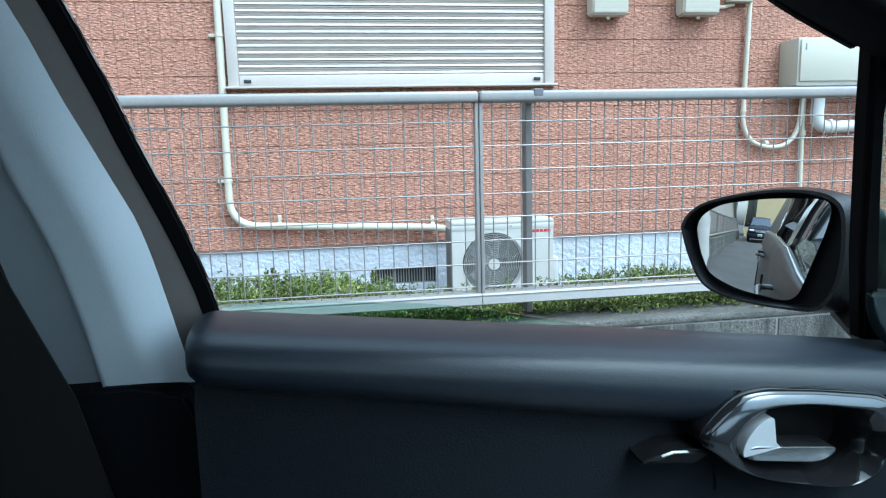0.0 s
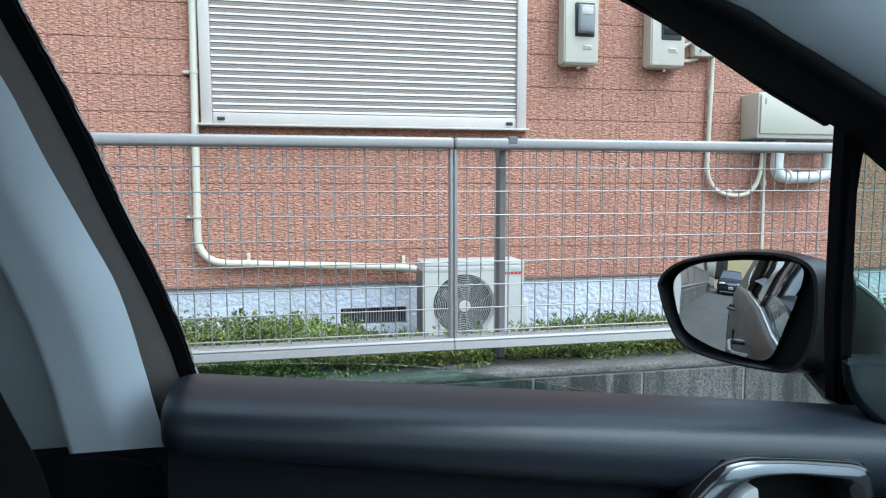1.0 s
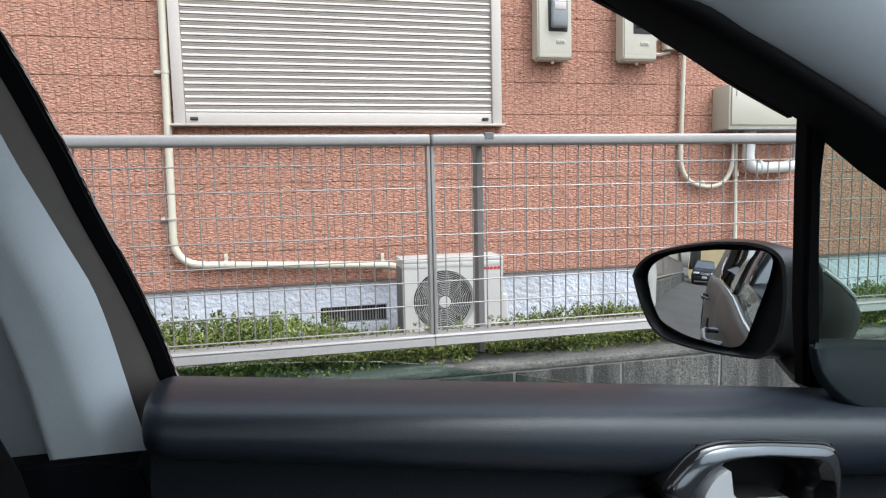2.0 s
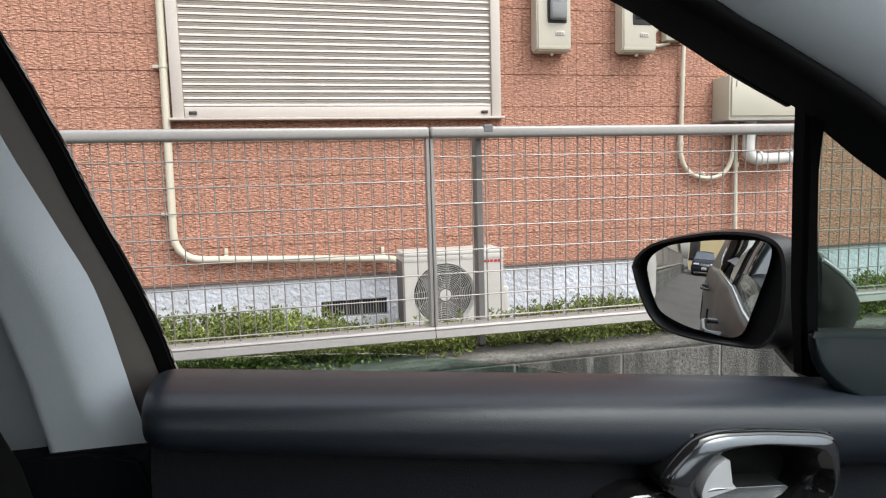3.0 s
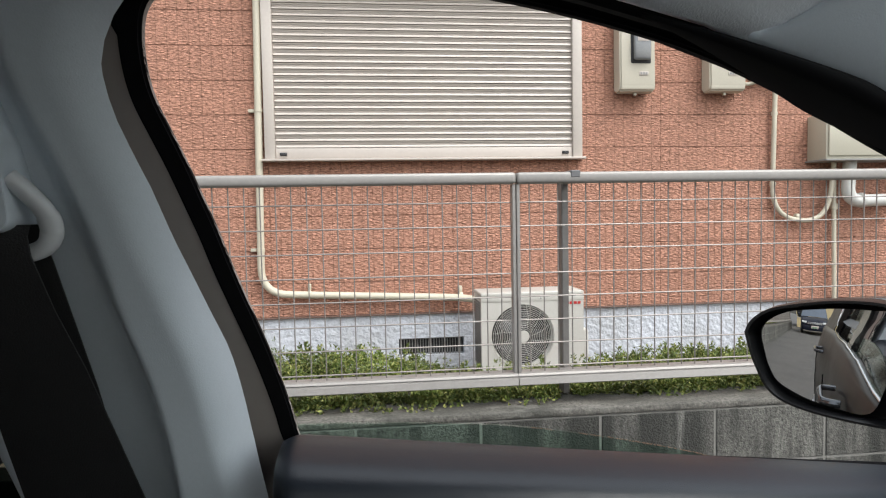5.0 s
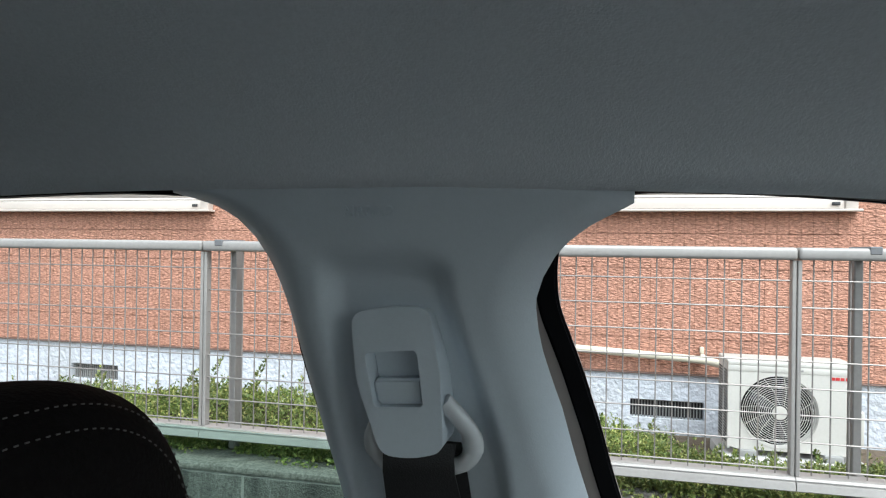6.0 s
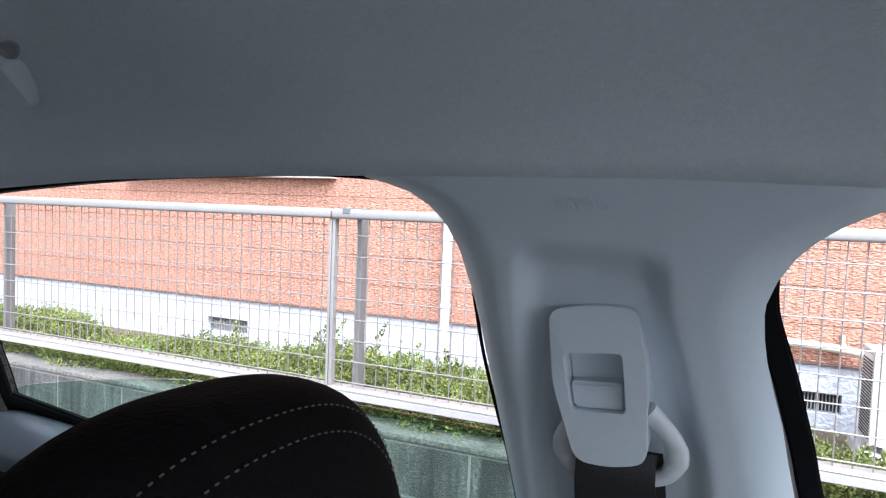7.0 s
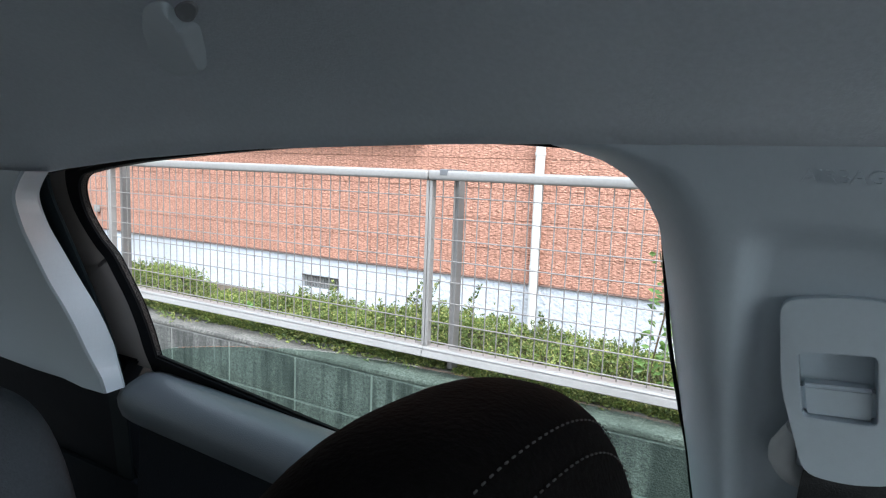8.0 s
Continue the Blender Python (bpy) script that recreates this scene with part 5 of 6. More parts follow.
adj_out = [(p.x, p.y) for p in rounded([(-0.158, 1.294, 0), (-0.134, 1.299, 0), (-0.109, 1.299, 0), (-0.1015, 1.262, 0), (-0.1005, 1.212, 0), (-0.120, 1.2065, 0), (-0.1400, 1.207, 0), (-0.1535, 1.250, 0)], 0.008, 5, closed=True)]
adj_hole = [(p.x, p.y) for p in rounded([(-0.1480, 1.2705, 0), (-0.1160, 1.2735, 0), (-0.1125, 1.2395, 0), (-0.1430, 1.2375, 0)], 0.003, 3, closed=True)]
adjuster = part("belt_height_adjuster", slab(adj_out, adj_face, lambda z: adj_face(z) + 0.034, 0.0065, adj_hole), TRIM_GREY, car, "grey belt height adjuster cover")
part("slide_button", slab([(-0.1455, 1.2535), (-0.1140, 1.2560), (-0.1128, 1.2400), (-0.1428, 1.2378)], lambda z: adj_face(z) + 0.005, lambda z: adj_face(z) + 0.018, 0.002), TRIM_GREY, adjuster, "grey slide button")
part("button_well", slab([(-0.1478, 1.2703), (-0.1162, 1.2733), (-0.1127, 1.2397), (-0.1428, 1.2377)], lambda z: adj_face(z) + 0.017, lambda z: adj_face(z) + 0.020), TRIM_GREY, adjuster)
ring = [skin(x, z, -0.012) for x, z in [(-0.144, 1.226), (-0.1495, 1.214), (-0.149, 1.203), (-0.142, 1.196), (-0.12, 1.195), (-0.100, 1.197), (-0.090, 1.202), (-0.0855, 1.211), (-0.087, 1.222), (-0.094, 1.233), (-0.102, 1.242)]]
part("guide_ring", tube(smooth_line(ring, 10), 0.0066, 16, flat=0.85), RING_PLASTIC, adjuster, "pale plastic belt guide ring")

# belt webbing hanging from the ring in two runs
bm = bmesh.new()


def strap(line):
    rows = []
    for xa, xb, z, da, db in line:
        rows.append([bm.verts.new(skin(xa, z, da)), bm.verts.new(skin((xa + xb) / 2, z, (da + db) / 2 - 0.001)), bm.verts.new(skin(xb, z, db)), bm.verts.new(skin(xb, z, db + 0.0015)), bm.verts.new(skin(xa, z, da + 0.0015))])
    for a, b in zip(rows, rows[1:]):
        for i in range(5):
            bm.faces.new((a[i], a[(i + 1) % 5], b[(i + 1) % 5], b[i]))


strap([(-0.139, -0.0955, 1.214, -0.018, -0.016), (-0.140, -0.0960, 1.207, -0.026, -0.022), (-0.141, -0.0960, 1.195, -0.028, -0.024), (-0.142, -0.091, 1.16, -0.026, -0.024), (-0.146, -0.081, 1.12, -0.022, -0.026), (-0.15, -0.074, 1.07, -0.018, -0.024), (-0.152, -0.062, 0.98, -0.014, -0.02), (-0.15, -0.06, 0.55, -0.012, -0.015)])
strap([(-0.138, -0.093, 1.214, -0.012, -0.012), (-0.137, -0.091, 1.19, -0.010, -0.010), (-0.135, -0.085, 1.1, -0.006, -0.008), (-0.133, -0.082, 0.98, -0.004, -0.006), (-0.13, -0.08, 0.55, -0.003, -0.005)])
part("belt_webbing", bm, WEBBING, car, "black woven seat belt webbing", sharp=70)

# rear door
R_EDGE = curve2([(-0.191, 1.04), (-0.202, 1.12), (-0.2070, 1.17), (-0.2120, 1.2015), (-0.2183, 1.25), (-0.2205, 1.289), (-0.2225, 1.3247), (-0.2265, 1.3408), (-0.236, 1.355), (-0.253, 1.3635), (-0.280, 1.3665), (-0.344, 1.368), (-0.489, 1.363), (-0.631, 1.352), (-0.70, 1.3445), (-0.745, 1.338), (-0.767, 1.3325), (-0.782, 1.319), (-0.7895, 1.2956), (-0.784, 1.269), (-0.774, 1.2516), (-0.7705, 1.2265), (-0.768, 1.194), (-0.772, 1.159), (-0.779, 1.128), (-0.780, 1.105)], 4)
rbelt = lambda x: 1.114 - 0.045 * (x + 0.76)
sec, door_sec = [], []
for x in np.linspace(-0.803, -0.19, 30):
    zb = rbelt(x) - 0.004
    end = max(0.0, 1 - (x + 0.803) / 0.035)
    prof = [(0.665, -0.036), (0.648, -0.026), (0.622, -0.010), (0.600, 0.000), (0.582, 0.003), (0.566, -0.002), (0.552, -0.013), (0.547, -0.028), (0.552, -0.042), (0.566, -0.052), (0.60, -0.058), (0.64, -0.06)]
    cy, cz = 0.62, -0.028
    sec.append([(x, cy + (y - cy) * (1 - 0.2 * end ** 2), zb + cz + (z - cz) * (1 - 0.5 * end ** 2)) for y, z in prof])
    door_sec.append([(x, 0.64, zb - 0.045), (x, 0.59, zb - 0.05), (x, 0.582, 0.9), (x, 0.575, 0.7), (x, 0.59, 0.32), (x, 0.66, 0.3), (x, 0.70, 0.95)])
rear_door = part("rear_door", sweep_x(door_sec), PANEL_BLACK, car, "black rear door panel with a padded top", sharp=60)
part("door_pad", sweep_x(sec, close_ends=True), PAD_BLACK_LIT, rear_door, "padded black door top, colour lifted for window light", sharp=60)
R_SEAL = [p for p in R_EDGE if p[0] < -0.24]
part("window_seal", band(R_SEAL, [-0.005 if x > -0.70 else -0.018 for x, z in R_SEAL], 0.030, 0.0395), RUBBER, rear_door, "black rubber window seal")
part("window_bead", tube([skin(x, z, 0.0475) for x, z in R_EDGE if x > -0.223 and z < 1.33], 0.0014, 8), RUBBER, rear_door, "thin black window bead")
part("window_bead", tube([skin(x, z + 0.0045, 0.026) for x, z in R_EDGE if -0.76 < x < -0.23], 0.0025, 8), RUBBER, rear_door, "thin black window bead")
part("door_frame", band([p for p in R_EDGE if p[0] < -0.70], -0.10, 0.033, 0.038), FRAME_TAUPE, rear_door, "taupe painted door frame")
part("belt_seal", band([(-0.80, 1.108), (-0.70, 1.095), (-0.45, 1.062), (-0.19, 1.028)], 0.024, 0.030, 0.040, 0.003), RUBBER, rear_door)
GR_TOP = curve2([(-0.82, 1.115), (-0.77, 1.137), (-0.720, 1.149), (-0.642, 1.1645), (-0.537, 1.181), (-0.477, 1.186), (-0.40, 1.189), (-0.30, 1.189), (-0.20, 1.187), (-0.15, 1.185)], 4)
pane_r = part("window_pane", slab(GR_TOP + [(-0.15, 0.80), (-0.82, 0.80)], 0.041, 0.0445), PANE_GREEN, rear_door, "green tinted rear side window, wound most of the way down", smooth=False)
pane_r.visible_shadow = False

# rear pillar trim and its black base
C_EDGE = curve2([(-0.790, 1.098), (-0.7839, 1.1148), (-0.7770, 1.137), (-0.7700, 1.1594), (-0.7685, 1.1957), (-0.7750, 1.226), (-0.7814, 1.261), (-0.7848, 1.2864), (-0.7777, 1.3115), (-0.7608, 1.3255), (-0.740, 1.337)], 4)
bm = bmesh.new()
rows = []
for i, (x, z) in enumerate(C_EDGE):
    w = float(np.interp(z, [1.10, 1.12, 1.156, 1.194, 1.23, 1.264, 1.29, 1.32], [-0.012, -0.0106, 0.0035, 0.0045, 0.003, -0.004, -0.010, -0.014]))
    prof = [(-0.085, 0.030), (-0.040, 0.004), (-0.006, -0.0105), (0.0, -0.0125), (-0.0005, -0.0145), (-w + 0.0015, -0.0405), (-w - 0.001, -0.0425), (-w - 0.006, -0.0420), (-0.05, -0.034), (-0.14, -0.012), (-0.25, 0.004), (-0.6, 0.012)]
    t = max(0.0, 1 - (z - 1.098) / 0.12)
    rows.append([bm.verts.new(skin(x + a, z - t * (0.14 * min(-a, 0.25)) + t * 0.10 * max(-0.012 - d, 0), d)) for a, d in prof])
for a, b in zip(rows, rows[1:]):
    for k in range(len(a) - 1):
        bm.faces.new((a[k], a[k + 1], b[k + 1], b[k]))
c_pillar = part("c_pillar_trim", bm, TRIM_GREY, car, "pale grey rear pillar trim", sharp=40)
c_base = part("c_pillar_base", slab([(-0.985, 0.72), (-0.9147, 0.9944), (-0.875, 1.07), (-0.82, 1.115), (-1.6, 1.11), (-1.6, 0.72)], 0.014, 0.05, 0.004), PANEL_BLACK, car, "black rear quarter trim")
part("quarter_trim_lower", box(-1.62, -0.90, 0.665, 0.70, 0.29, 0.90, 0.006), PANEL_BLACK, car, "black lower quarter trim")
STRIP = curve2([(-0.79, 1.335), (-0.8005, 1.3099), (-0.8041, 1.2748), (-0.8076, 1.2312), (-0.8161, 1.1485), (-0.8433, 1.0742), (-0.8761, 1.0152), (-0.9656, 0.8567), (-1.02, 0.76)], 4)
part("rear_weatherstrip", band(STRIP, [-0.040 if z > 1.16 else -0.030 for x, z in STRIP], 0.010, 0.013), DARK_TRIM, car, "dark rubber weatherstrip along the rear pillar")
c_core = part("c_pillar_core", slab([(-0.90, 1.0), (-0.90, 1.36), (-1.75, 1.27), (-1.98, 1.02)], 0.055, 0.09), BRONZE, car, "painted rear quarter", smooth=False)

# coat hook on the headliner's edge: a rounded wedge with a finger recess beside it
def on_liner(x, z, o):
    """A place on the headliner round the hook, o metres above it."""
    o += -0.45 * (z - 1.420)
    return Vector((x, 0.357 - 1.5 * (z - 1.43) + 0.55 * o, z + 0.83 * o))


RIM_LINE = [(-0.4478, 1.4295), (-0.4353, 1.4313), (-0.4263, 1.4306), (-0.4289, 1.4272), (-0.4334, 1.4225), (-0.426, 1.4202), (-0.4439, 1.4101), (-0.4653, 1.3983), (-0.48, 1.3956), (-0.5008, 1.3947), (-0.5077, 1.3973), (-0.4955, 1.4078), (-0.4703, 1.421)]
RIDGE_LINE = resample([(-0.4200, 1.4310, 0), (-0.4225, 1.4290, 0), (-0.4317, 1.4221, 0), (-0.4445, 1.4131, 0), (-0.4548, 1.4052, 0)], 40)
foot = rounded([(x, z, 0) for x, z in RIM_LINE], 0.006, 4, closed=True)
crest = [min(RIDGE_LINE, key=lambda q: (q - p).length) for p in foot]
for _ in range(6):
    crest = [(crest[k - 1] + crest[k] * 2 + crest[(k + 1) % len(crest)]) / 4 for k in range(len(crest))]
steps = [(0.0, 0.006), (0.0, 0.0)] + [(t, -0.0088 * math.sin(t * math.pi / 2) ** 0.75) for t in (0.06, 0.15, 0.28, 0.42, 0.56, 0.70, 0.82, 0.92, 0.985)]
hook = part("coat_hook", loft([[on_liner(*p.lerp(q, t).xy, o) for p, q in zip(foot, crest)] for t, o in steps], cap=True), PALE_PLASTIC, car, "pale grey wedge-shaped coat hook", sharp=180)
# shallow dish on the liner, the cavity's shade put into its grey
cup = [(-0.4261, 1.4283), (-0.4183, 1.4296), (-0.4112, 1.4296), (-0.4107, 1.4275), (-0.4174, 1.4244), (-0.4259, 1.422), (-0.4321, 1.4222), (-0.4326, 1.4241)]
lip = rounded([(x, z, 0) for x, z in cup], 0.003, 3, closed=True)
mid_ = sum(lip, Vector()) / len(lip)
part("hook_recess", loft([[on_liner(*mid_.lerp(p, k).xy, o) for p in lip] for k, o in ((1.0, 0.003), (0.98, -0.0016), (0.90, -0.0018), (0.80, -0.0006), (0.5, -0.0004))], cap=True), CAVITY_SHADE, hook, "proud grey dish coloured as a shaded finger recess", sharp=60)


# door mirror
def door_mirror():
    C = Vector((0.649, 0.82, 1.028))
    n = Vector((-0.886, -0.457, 0.040)).normalized()
    u = Vector((-0.459, 0.889, 0.0)).normalized()
    w = u.cross(n).normalized()
    if w.z < 0:
        w = -w
    glass_o = rounded([(0.081, 0.030, 0), (0.050, 0.053, 0), (-0.013, 0.0635, 0), (-0.083, 0.066, 0), (-0.080, 0.035, 0), (-0.052, -0.056, 0), (0.019, -0.050, 0), (0.062, -0.034, 0)], 0.020, 6, closed=True)
    rim_o = smooth_line([(0.099, 0.023, 0), (0.089, 0.042, 0), (0.059, 0.061, 0), (-0.012, 0.077, 0), (-0.069, 0.079, 0), (-0.099, 0.068, 0), (-0.109, 0.04, 0), (-0.108, -0.019, 0), (-0.09, -0.058, 0), (-0.05, -0.066, 0), (0.019, -0.065, 0), (0.061, -0.052, 0), (0.085, -0.016, 0), (0.099, 0.023, 0)], 5)[:-1]
    top_ = new("side_mirror", None)
    P = lambda a, b, c: C + u * a + w * b + n * c
    m = len(rim_o)
    bm = bmesh.new()
    rings = []
    ahead = Vector((1, 0.12, 0.0))
    for s, fwd in ((0.905, -0.010), (0.945, 0.004), (0.985, 0.004), (1.02, -0.012), (1.02, -0.05), (0.965, -0.090), (0.86, -0.132), (0.70, -0.172), (0.47, -0.206), (0.22, -0.224), (0.04, -0.230)):
        rings.append([bm.verts.new(C + u * (p.x * s) + w * (p.y * s * (1 - 5.2 * max(-fwd - 0.03, 0) if p.y > 0 else 1)) + (n * fwd if fwd > -0.02 else ahead * -fwd - w * (0.9 * (-fwd) ** 2))) for p in rim_o])
    cap_rings = [[v.co.copy() for v in r] for r in rings[4:]]
    bmesh.ops.delete(bm, geom=[v for r in rings[5:] for v in r], context="VERTS")
    rings = rings[:5]
    for a, b in zip(rings, rings[1:]):
        for i in range(m):
            bm.faces.new((a[i], a[(i + 1) % m], b[(i + 1) % m], b[i]))
    inner = [bm.verts.new(C + u * (p.x * 0.905) + w * (p.y * 0.905) - n * 0.02) for p in rim_o]
    for i in range(m):
        bm.faces.new((rings[0][i], rings[0][(i + 1) % m], inner[(i + 1) % m], inner[i]))
    bpy.data.objects.remove(top_)
    body = part("side_mirror", bm, MIRROR_BLACK, car, "black door mirror with convex glass", sharp=60)
    part("mirror_cap", loft(cap_rings, cap=True), BRONZE, body, "bronze painted mirror cap", sharp=60)
    # added pale tube that draws the bright highlight band on the cap's ridge
    part("indicator_lens", tube(smooth_line([(0.7528, 0.7310, 1.0732), (0.7674, 0.7347, 1.0658), (0.783, 0.7385, 1.0567), (0.801, 0.7451, 1.0462), (0.8204, 0.7526, 1.0338), (0.831, 0.759, 1.027)], 4), 0.0034, 8), LAMP_GLASS, body, "pale strip drawing the highlight along the cap's ridge")
    # convex glass: a cap of a large sphere
    R = 1.25
    bm = bmesh.new()
    k = len(glass_o)
    cap = lambda a, b: P(a, b, 0.004 - (a * a + b * b) / (2 * R) - 0.010)
    mid = bm.verts.new(cap(0, 0))
    rings = []
    for s in (0.12, 0.25, 0.4, 0.55, 0.7, 0.85, 1.0):
        rings.append([bm.verts.new(cap(p.x * s * 1.045, p.y * s * 1.045)) for p in glass_o])
    for i in range(k):
        bm.faces.new((mid, rings[0][i], rings[0][(i + 1) % k]))
    for a, b in zip(rings, rings[1:]):
        for i in range(k):
            bm.faces.new((a[i], b[i], b[(i + 1) % k], a[(i + 1) % k]))
    back = [bm.verts.new(v.co - n * 0.003) for v in rings[-1]]
    for i in range(k):
        bm.faces.new((rings[-1][i], back[i], back[(i + 1) % k], rings[-1][(i + 1) % k]))
    bm.faces.new(back)
    part("mirror_glass", bm, MIRROR, body, "convex mirror glass", sharp=50)
    # backing plate behind the glass
    bm = bmesh.new()
    bm.faces.new([bm.verts.new(C + u * (p.x * 0.95) + w * (p.y * 0.95) - n * 0.019) for p in rim_o])
    part("mirror_backing", bm, BLACKISH, body, smooth=False)
    # foot that carries it on the door
    bm = bmesh.new()
    sec_ = []
    for t, c, rx, rz in ((0, (0.775, 0.775, 0.965), 0.05, 0.034), (0.5, (0.775, 0.735, 0.950), 0.06, 0.030), (1, (0.78, 0.665, 0.938), 0.075, 0.032)):
        sec_.append([bm.verts.new((c[0] + rx * math.cos(a * math.tau / 16), c[1], c[2] + rz * math.sin(a * math.tau / 16))) for a in range(16)])
    for a, b in zip(sec_, sec_[1:]):
        for i in range(16):
            bm.faces.new((a[i], a[(i + 1) % 16], b[(i + 1) % 16], b[i]))
    bm.faces.new(sec_[0])
    bm.faces.new(sec_[-1])
    part("mirror_foot", bm, MIRROR_BLACK, body)


door_mirror()

# outer body: flanks, bonnet, roof, tail, wheels
STATIONS = [(2.05, 0.60, 0.60), (1.95, 0.70, 0.68), (1.7, 0.80, 0.77), (1.35, 0.85, 0.85), (1.0, 0.862, 0.893), (0.5, 0.858, 0.928), (0.0, 0.856, 0.980), (-0.5, 0.858, 1.012), (-1.0, 0.868, 1.020), (-1.5, 0.86, 1.022), (-1.9, 0.80, 1.01), (-2.1, 0.72, 0.98)]
secs = []
for x, wy, zb in STATIONS:
    w_ = wy - 0.868
    secs.append([(x, 0.715 + w_, zb + 0.004), (x, 0.735 + w_, zb), (x, 0.748 + w_, zb - 0.015), (x, 0.768 + w_, zb - 0.09), (x, 0.782 + w_, zb - 0.18), (x, 0.800 + w_, 0.70 if zb > 0.75 else zb - 0.1), (x, 0.802 + w_, 0.60 if zb > 0.7 else zb - 0.14), (x, 0.790 + w_, 0.45), (x, 0.80 + w_, 0.34), (x, 0.77 + w_, 0.22), (x, 0.70 + w_, 0.19)])
flank = part("flank", sweep_x(secs, thickness=0.012), BRONZE, car, "bronze metallic body side", sharp=60)
other = other_side(flank)
bx = [(x, wy - 0.10 - 0.068, zb) for x, wy, zb in STATIONS]
waist = [Vector((x, y + 0.030, z + 0.010)) for x, y, z in bx[4:8]]
sweep_up = [skin(-0.82, 1.045, 0.088), skin(-0.93, 1.085, 0.092), skin(-0.985, 1.16, 0.092), skin(-0.980, 1.25, 0.092), skin(-0.93, 1.325, 0.092), skin(-0.80, 1.365, 0.090), skin(-0.45, 1.392, 0.088), skin(-0.1, 1.396, 0.088)]
part("waist_moulding", tube(smooth_line(waist + sweep_up, 6), 0.0036, 8, flat=0.8), CHROME, car, "bright chrome moulding round the side windows")
for xh, zh in ((0.14, 0.86), (-0.76, 0.90)):
    bm = bmesh.new()
    add_tube(bm, rounded([(xh + 0.08, 0.765, zh), (xh + 0.072, 0.808, zh), (xh - 0.072, 0.808, zh + 0.006), (xh - 0.08, 0.765, zh + 0.006)], 0.03, 5), 0.0095, 10, flat=1.0)
    part("outer_handle", bm, SMOKE_CHROME, car, "chrome outer door handle")
for xs_ in (0.03, -0.86):
    bm = bmesh.new()
    add_tube(bm, [(xs_, 0.796, 0.9), (xs_, 0.806, 0.7), (xs_, 0.806, 0.6), (xs_, 0.795, 0.45)], 0.003, 5)
    part("door_gap", bm, BLACKISH, car)
hood = [[(x, MID + s * (wy - 0.868 + 0.70 - MID), zb + 0.004 + 0.05 * (1 - s * s)) for s in np.linspace(-1, 1, 13)] for x, wy, zb in [(2.05, 0.60, 0.62), (1.95, 0.70, 0.70), (1.7, 0.80, 0.80), (1.35, 0.85, 0.88), (1.02, 0.865, 0.935)]]
part("bonnet", sweep_x(hood), BRONZE, car, "bronze bonnet")
part("nose", sweep_x([[(2.05, MID + s * 0.53, 0.66 - 0.03 * s * s), (2.12, MID + s * 0.50, 0.5), (2.10, MID + s * 0.5, 0.3), (2.0, MID + s * 0.5, 0.2)] for s in np.linspace(-1, 1, 9)]), BRONZE, car, "bronze bumper")
part("scuttle", sweep_x([[(1.02, MID + s * 0.70, 0.94 + 0.05 * (1 - s * s)), (1.0, MID + s * 0.70, 0.6), (1.0, MID + s * 0.70, 0.2)] for s in np.linspace(-1, 1, 9)]), PANEL_BLACK, car, "plain black bulkhead")
roof_o = []
for x in np.linspace(-1.85, 0.48, 24):
    ze = (top_z(x) if x > -0.8 else 1.330 + (x + 0.8) * 0.05) + 0.016
    ye = skin(0, ze).y + 0.075
    roof_o.append([(x, MID + s * (ye - MID), ze + (1.495 - ze) * (1 - abs(s) ** 2.6)) for s in np.linspace(-1, 1, 21)])
part("roof_panel", sweep_x(roof_o, thickness=0.004), BRONZE, car, "bronze roof")
part("windscreen", sweep_x([[(0.47, MID + s * 0.52, 1.395 - 0.04 * s * s), (0.75, MID + s * 0.60, 1.22 - 0.03 * s * s), (1.05, MID + s * 0.68, 0.99 - 0.02 * s * s)] for s in np.linspace(-1, 1, 9)], thickness=0.004), PANE, car, "windscreen").visible_shadow = False
# unseen glass, darkened so the rear headliner receives less light
part("rear_screen", sweep_x([[(-1.852, MID + s * 0.555, 1.300 + 0.193 * (1 - abs(s) ** 2.6)), (-2.045, MID + s * 0.60, 1.085)] for s in np.linspace(-1, 1, 15)]), PANE_DIMMING, car, "unseen rear window, tinted to dim light from behind")
part("tailgate", sweep_x([[(-2.05, MID + s * 0.6, 1.08), (-2.12, MID + s * 0.62, 0.8), (-2.10, MID + s * 0.6, 0.3)] for s in np.linspace(-1, 1, 9)], thickness=0.02), BRONZE, car, "bronze tailgate")
part("floor_pan", box(-1.95, 1.0, MID - 0.68, MID + 0.68, 0.22, 0.27), BOUNCE_CARPET, car, "unseen carpeted floor, grey to bounce light upwards", smooth=False)
for xw in (1.42, -1.22):
    for s in (1, -1):
        yw = MID + s * 0.80
        bm = bmesh.new()
        add_cyl(bm, (xw, yw, 0.315), (0, 1, 0), 0.315, 0.20, 40, bevel=0.03)
        wheel = part("wheel", bm, TYRE, car, "black tyre on an alloy wheel")
        bm = bmesh.new()
        add_cyl(bm, (xw, yw + s * 0.098, 0.315), (0, 1, 0), 0.21, 0.02, 32, bevel=0.006)
        for k in range(5):
            q = Matrix.Translation((xw, yw + s * 0.112, 0.315)) @ Matrix.Rotation(k * math.tau / 5, 4, "Y") @ Matrix.Translation((0.1, 0, 0))
            bmesh.ops.create_cube(bm, size=1, matrix=q @ Matrix.Diagonal((0.18, 0.012, 0.05, 1)))
        part("rim", bm, RIM, wheel)
# the cabin's other side
for ob in (a_pillar, a_outer, a_strip, b_pillar, b_lower, b_core, c_pillar, c_base, c_core, front_door, rear_door):
    other_side(ob)
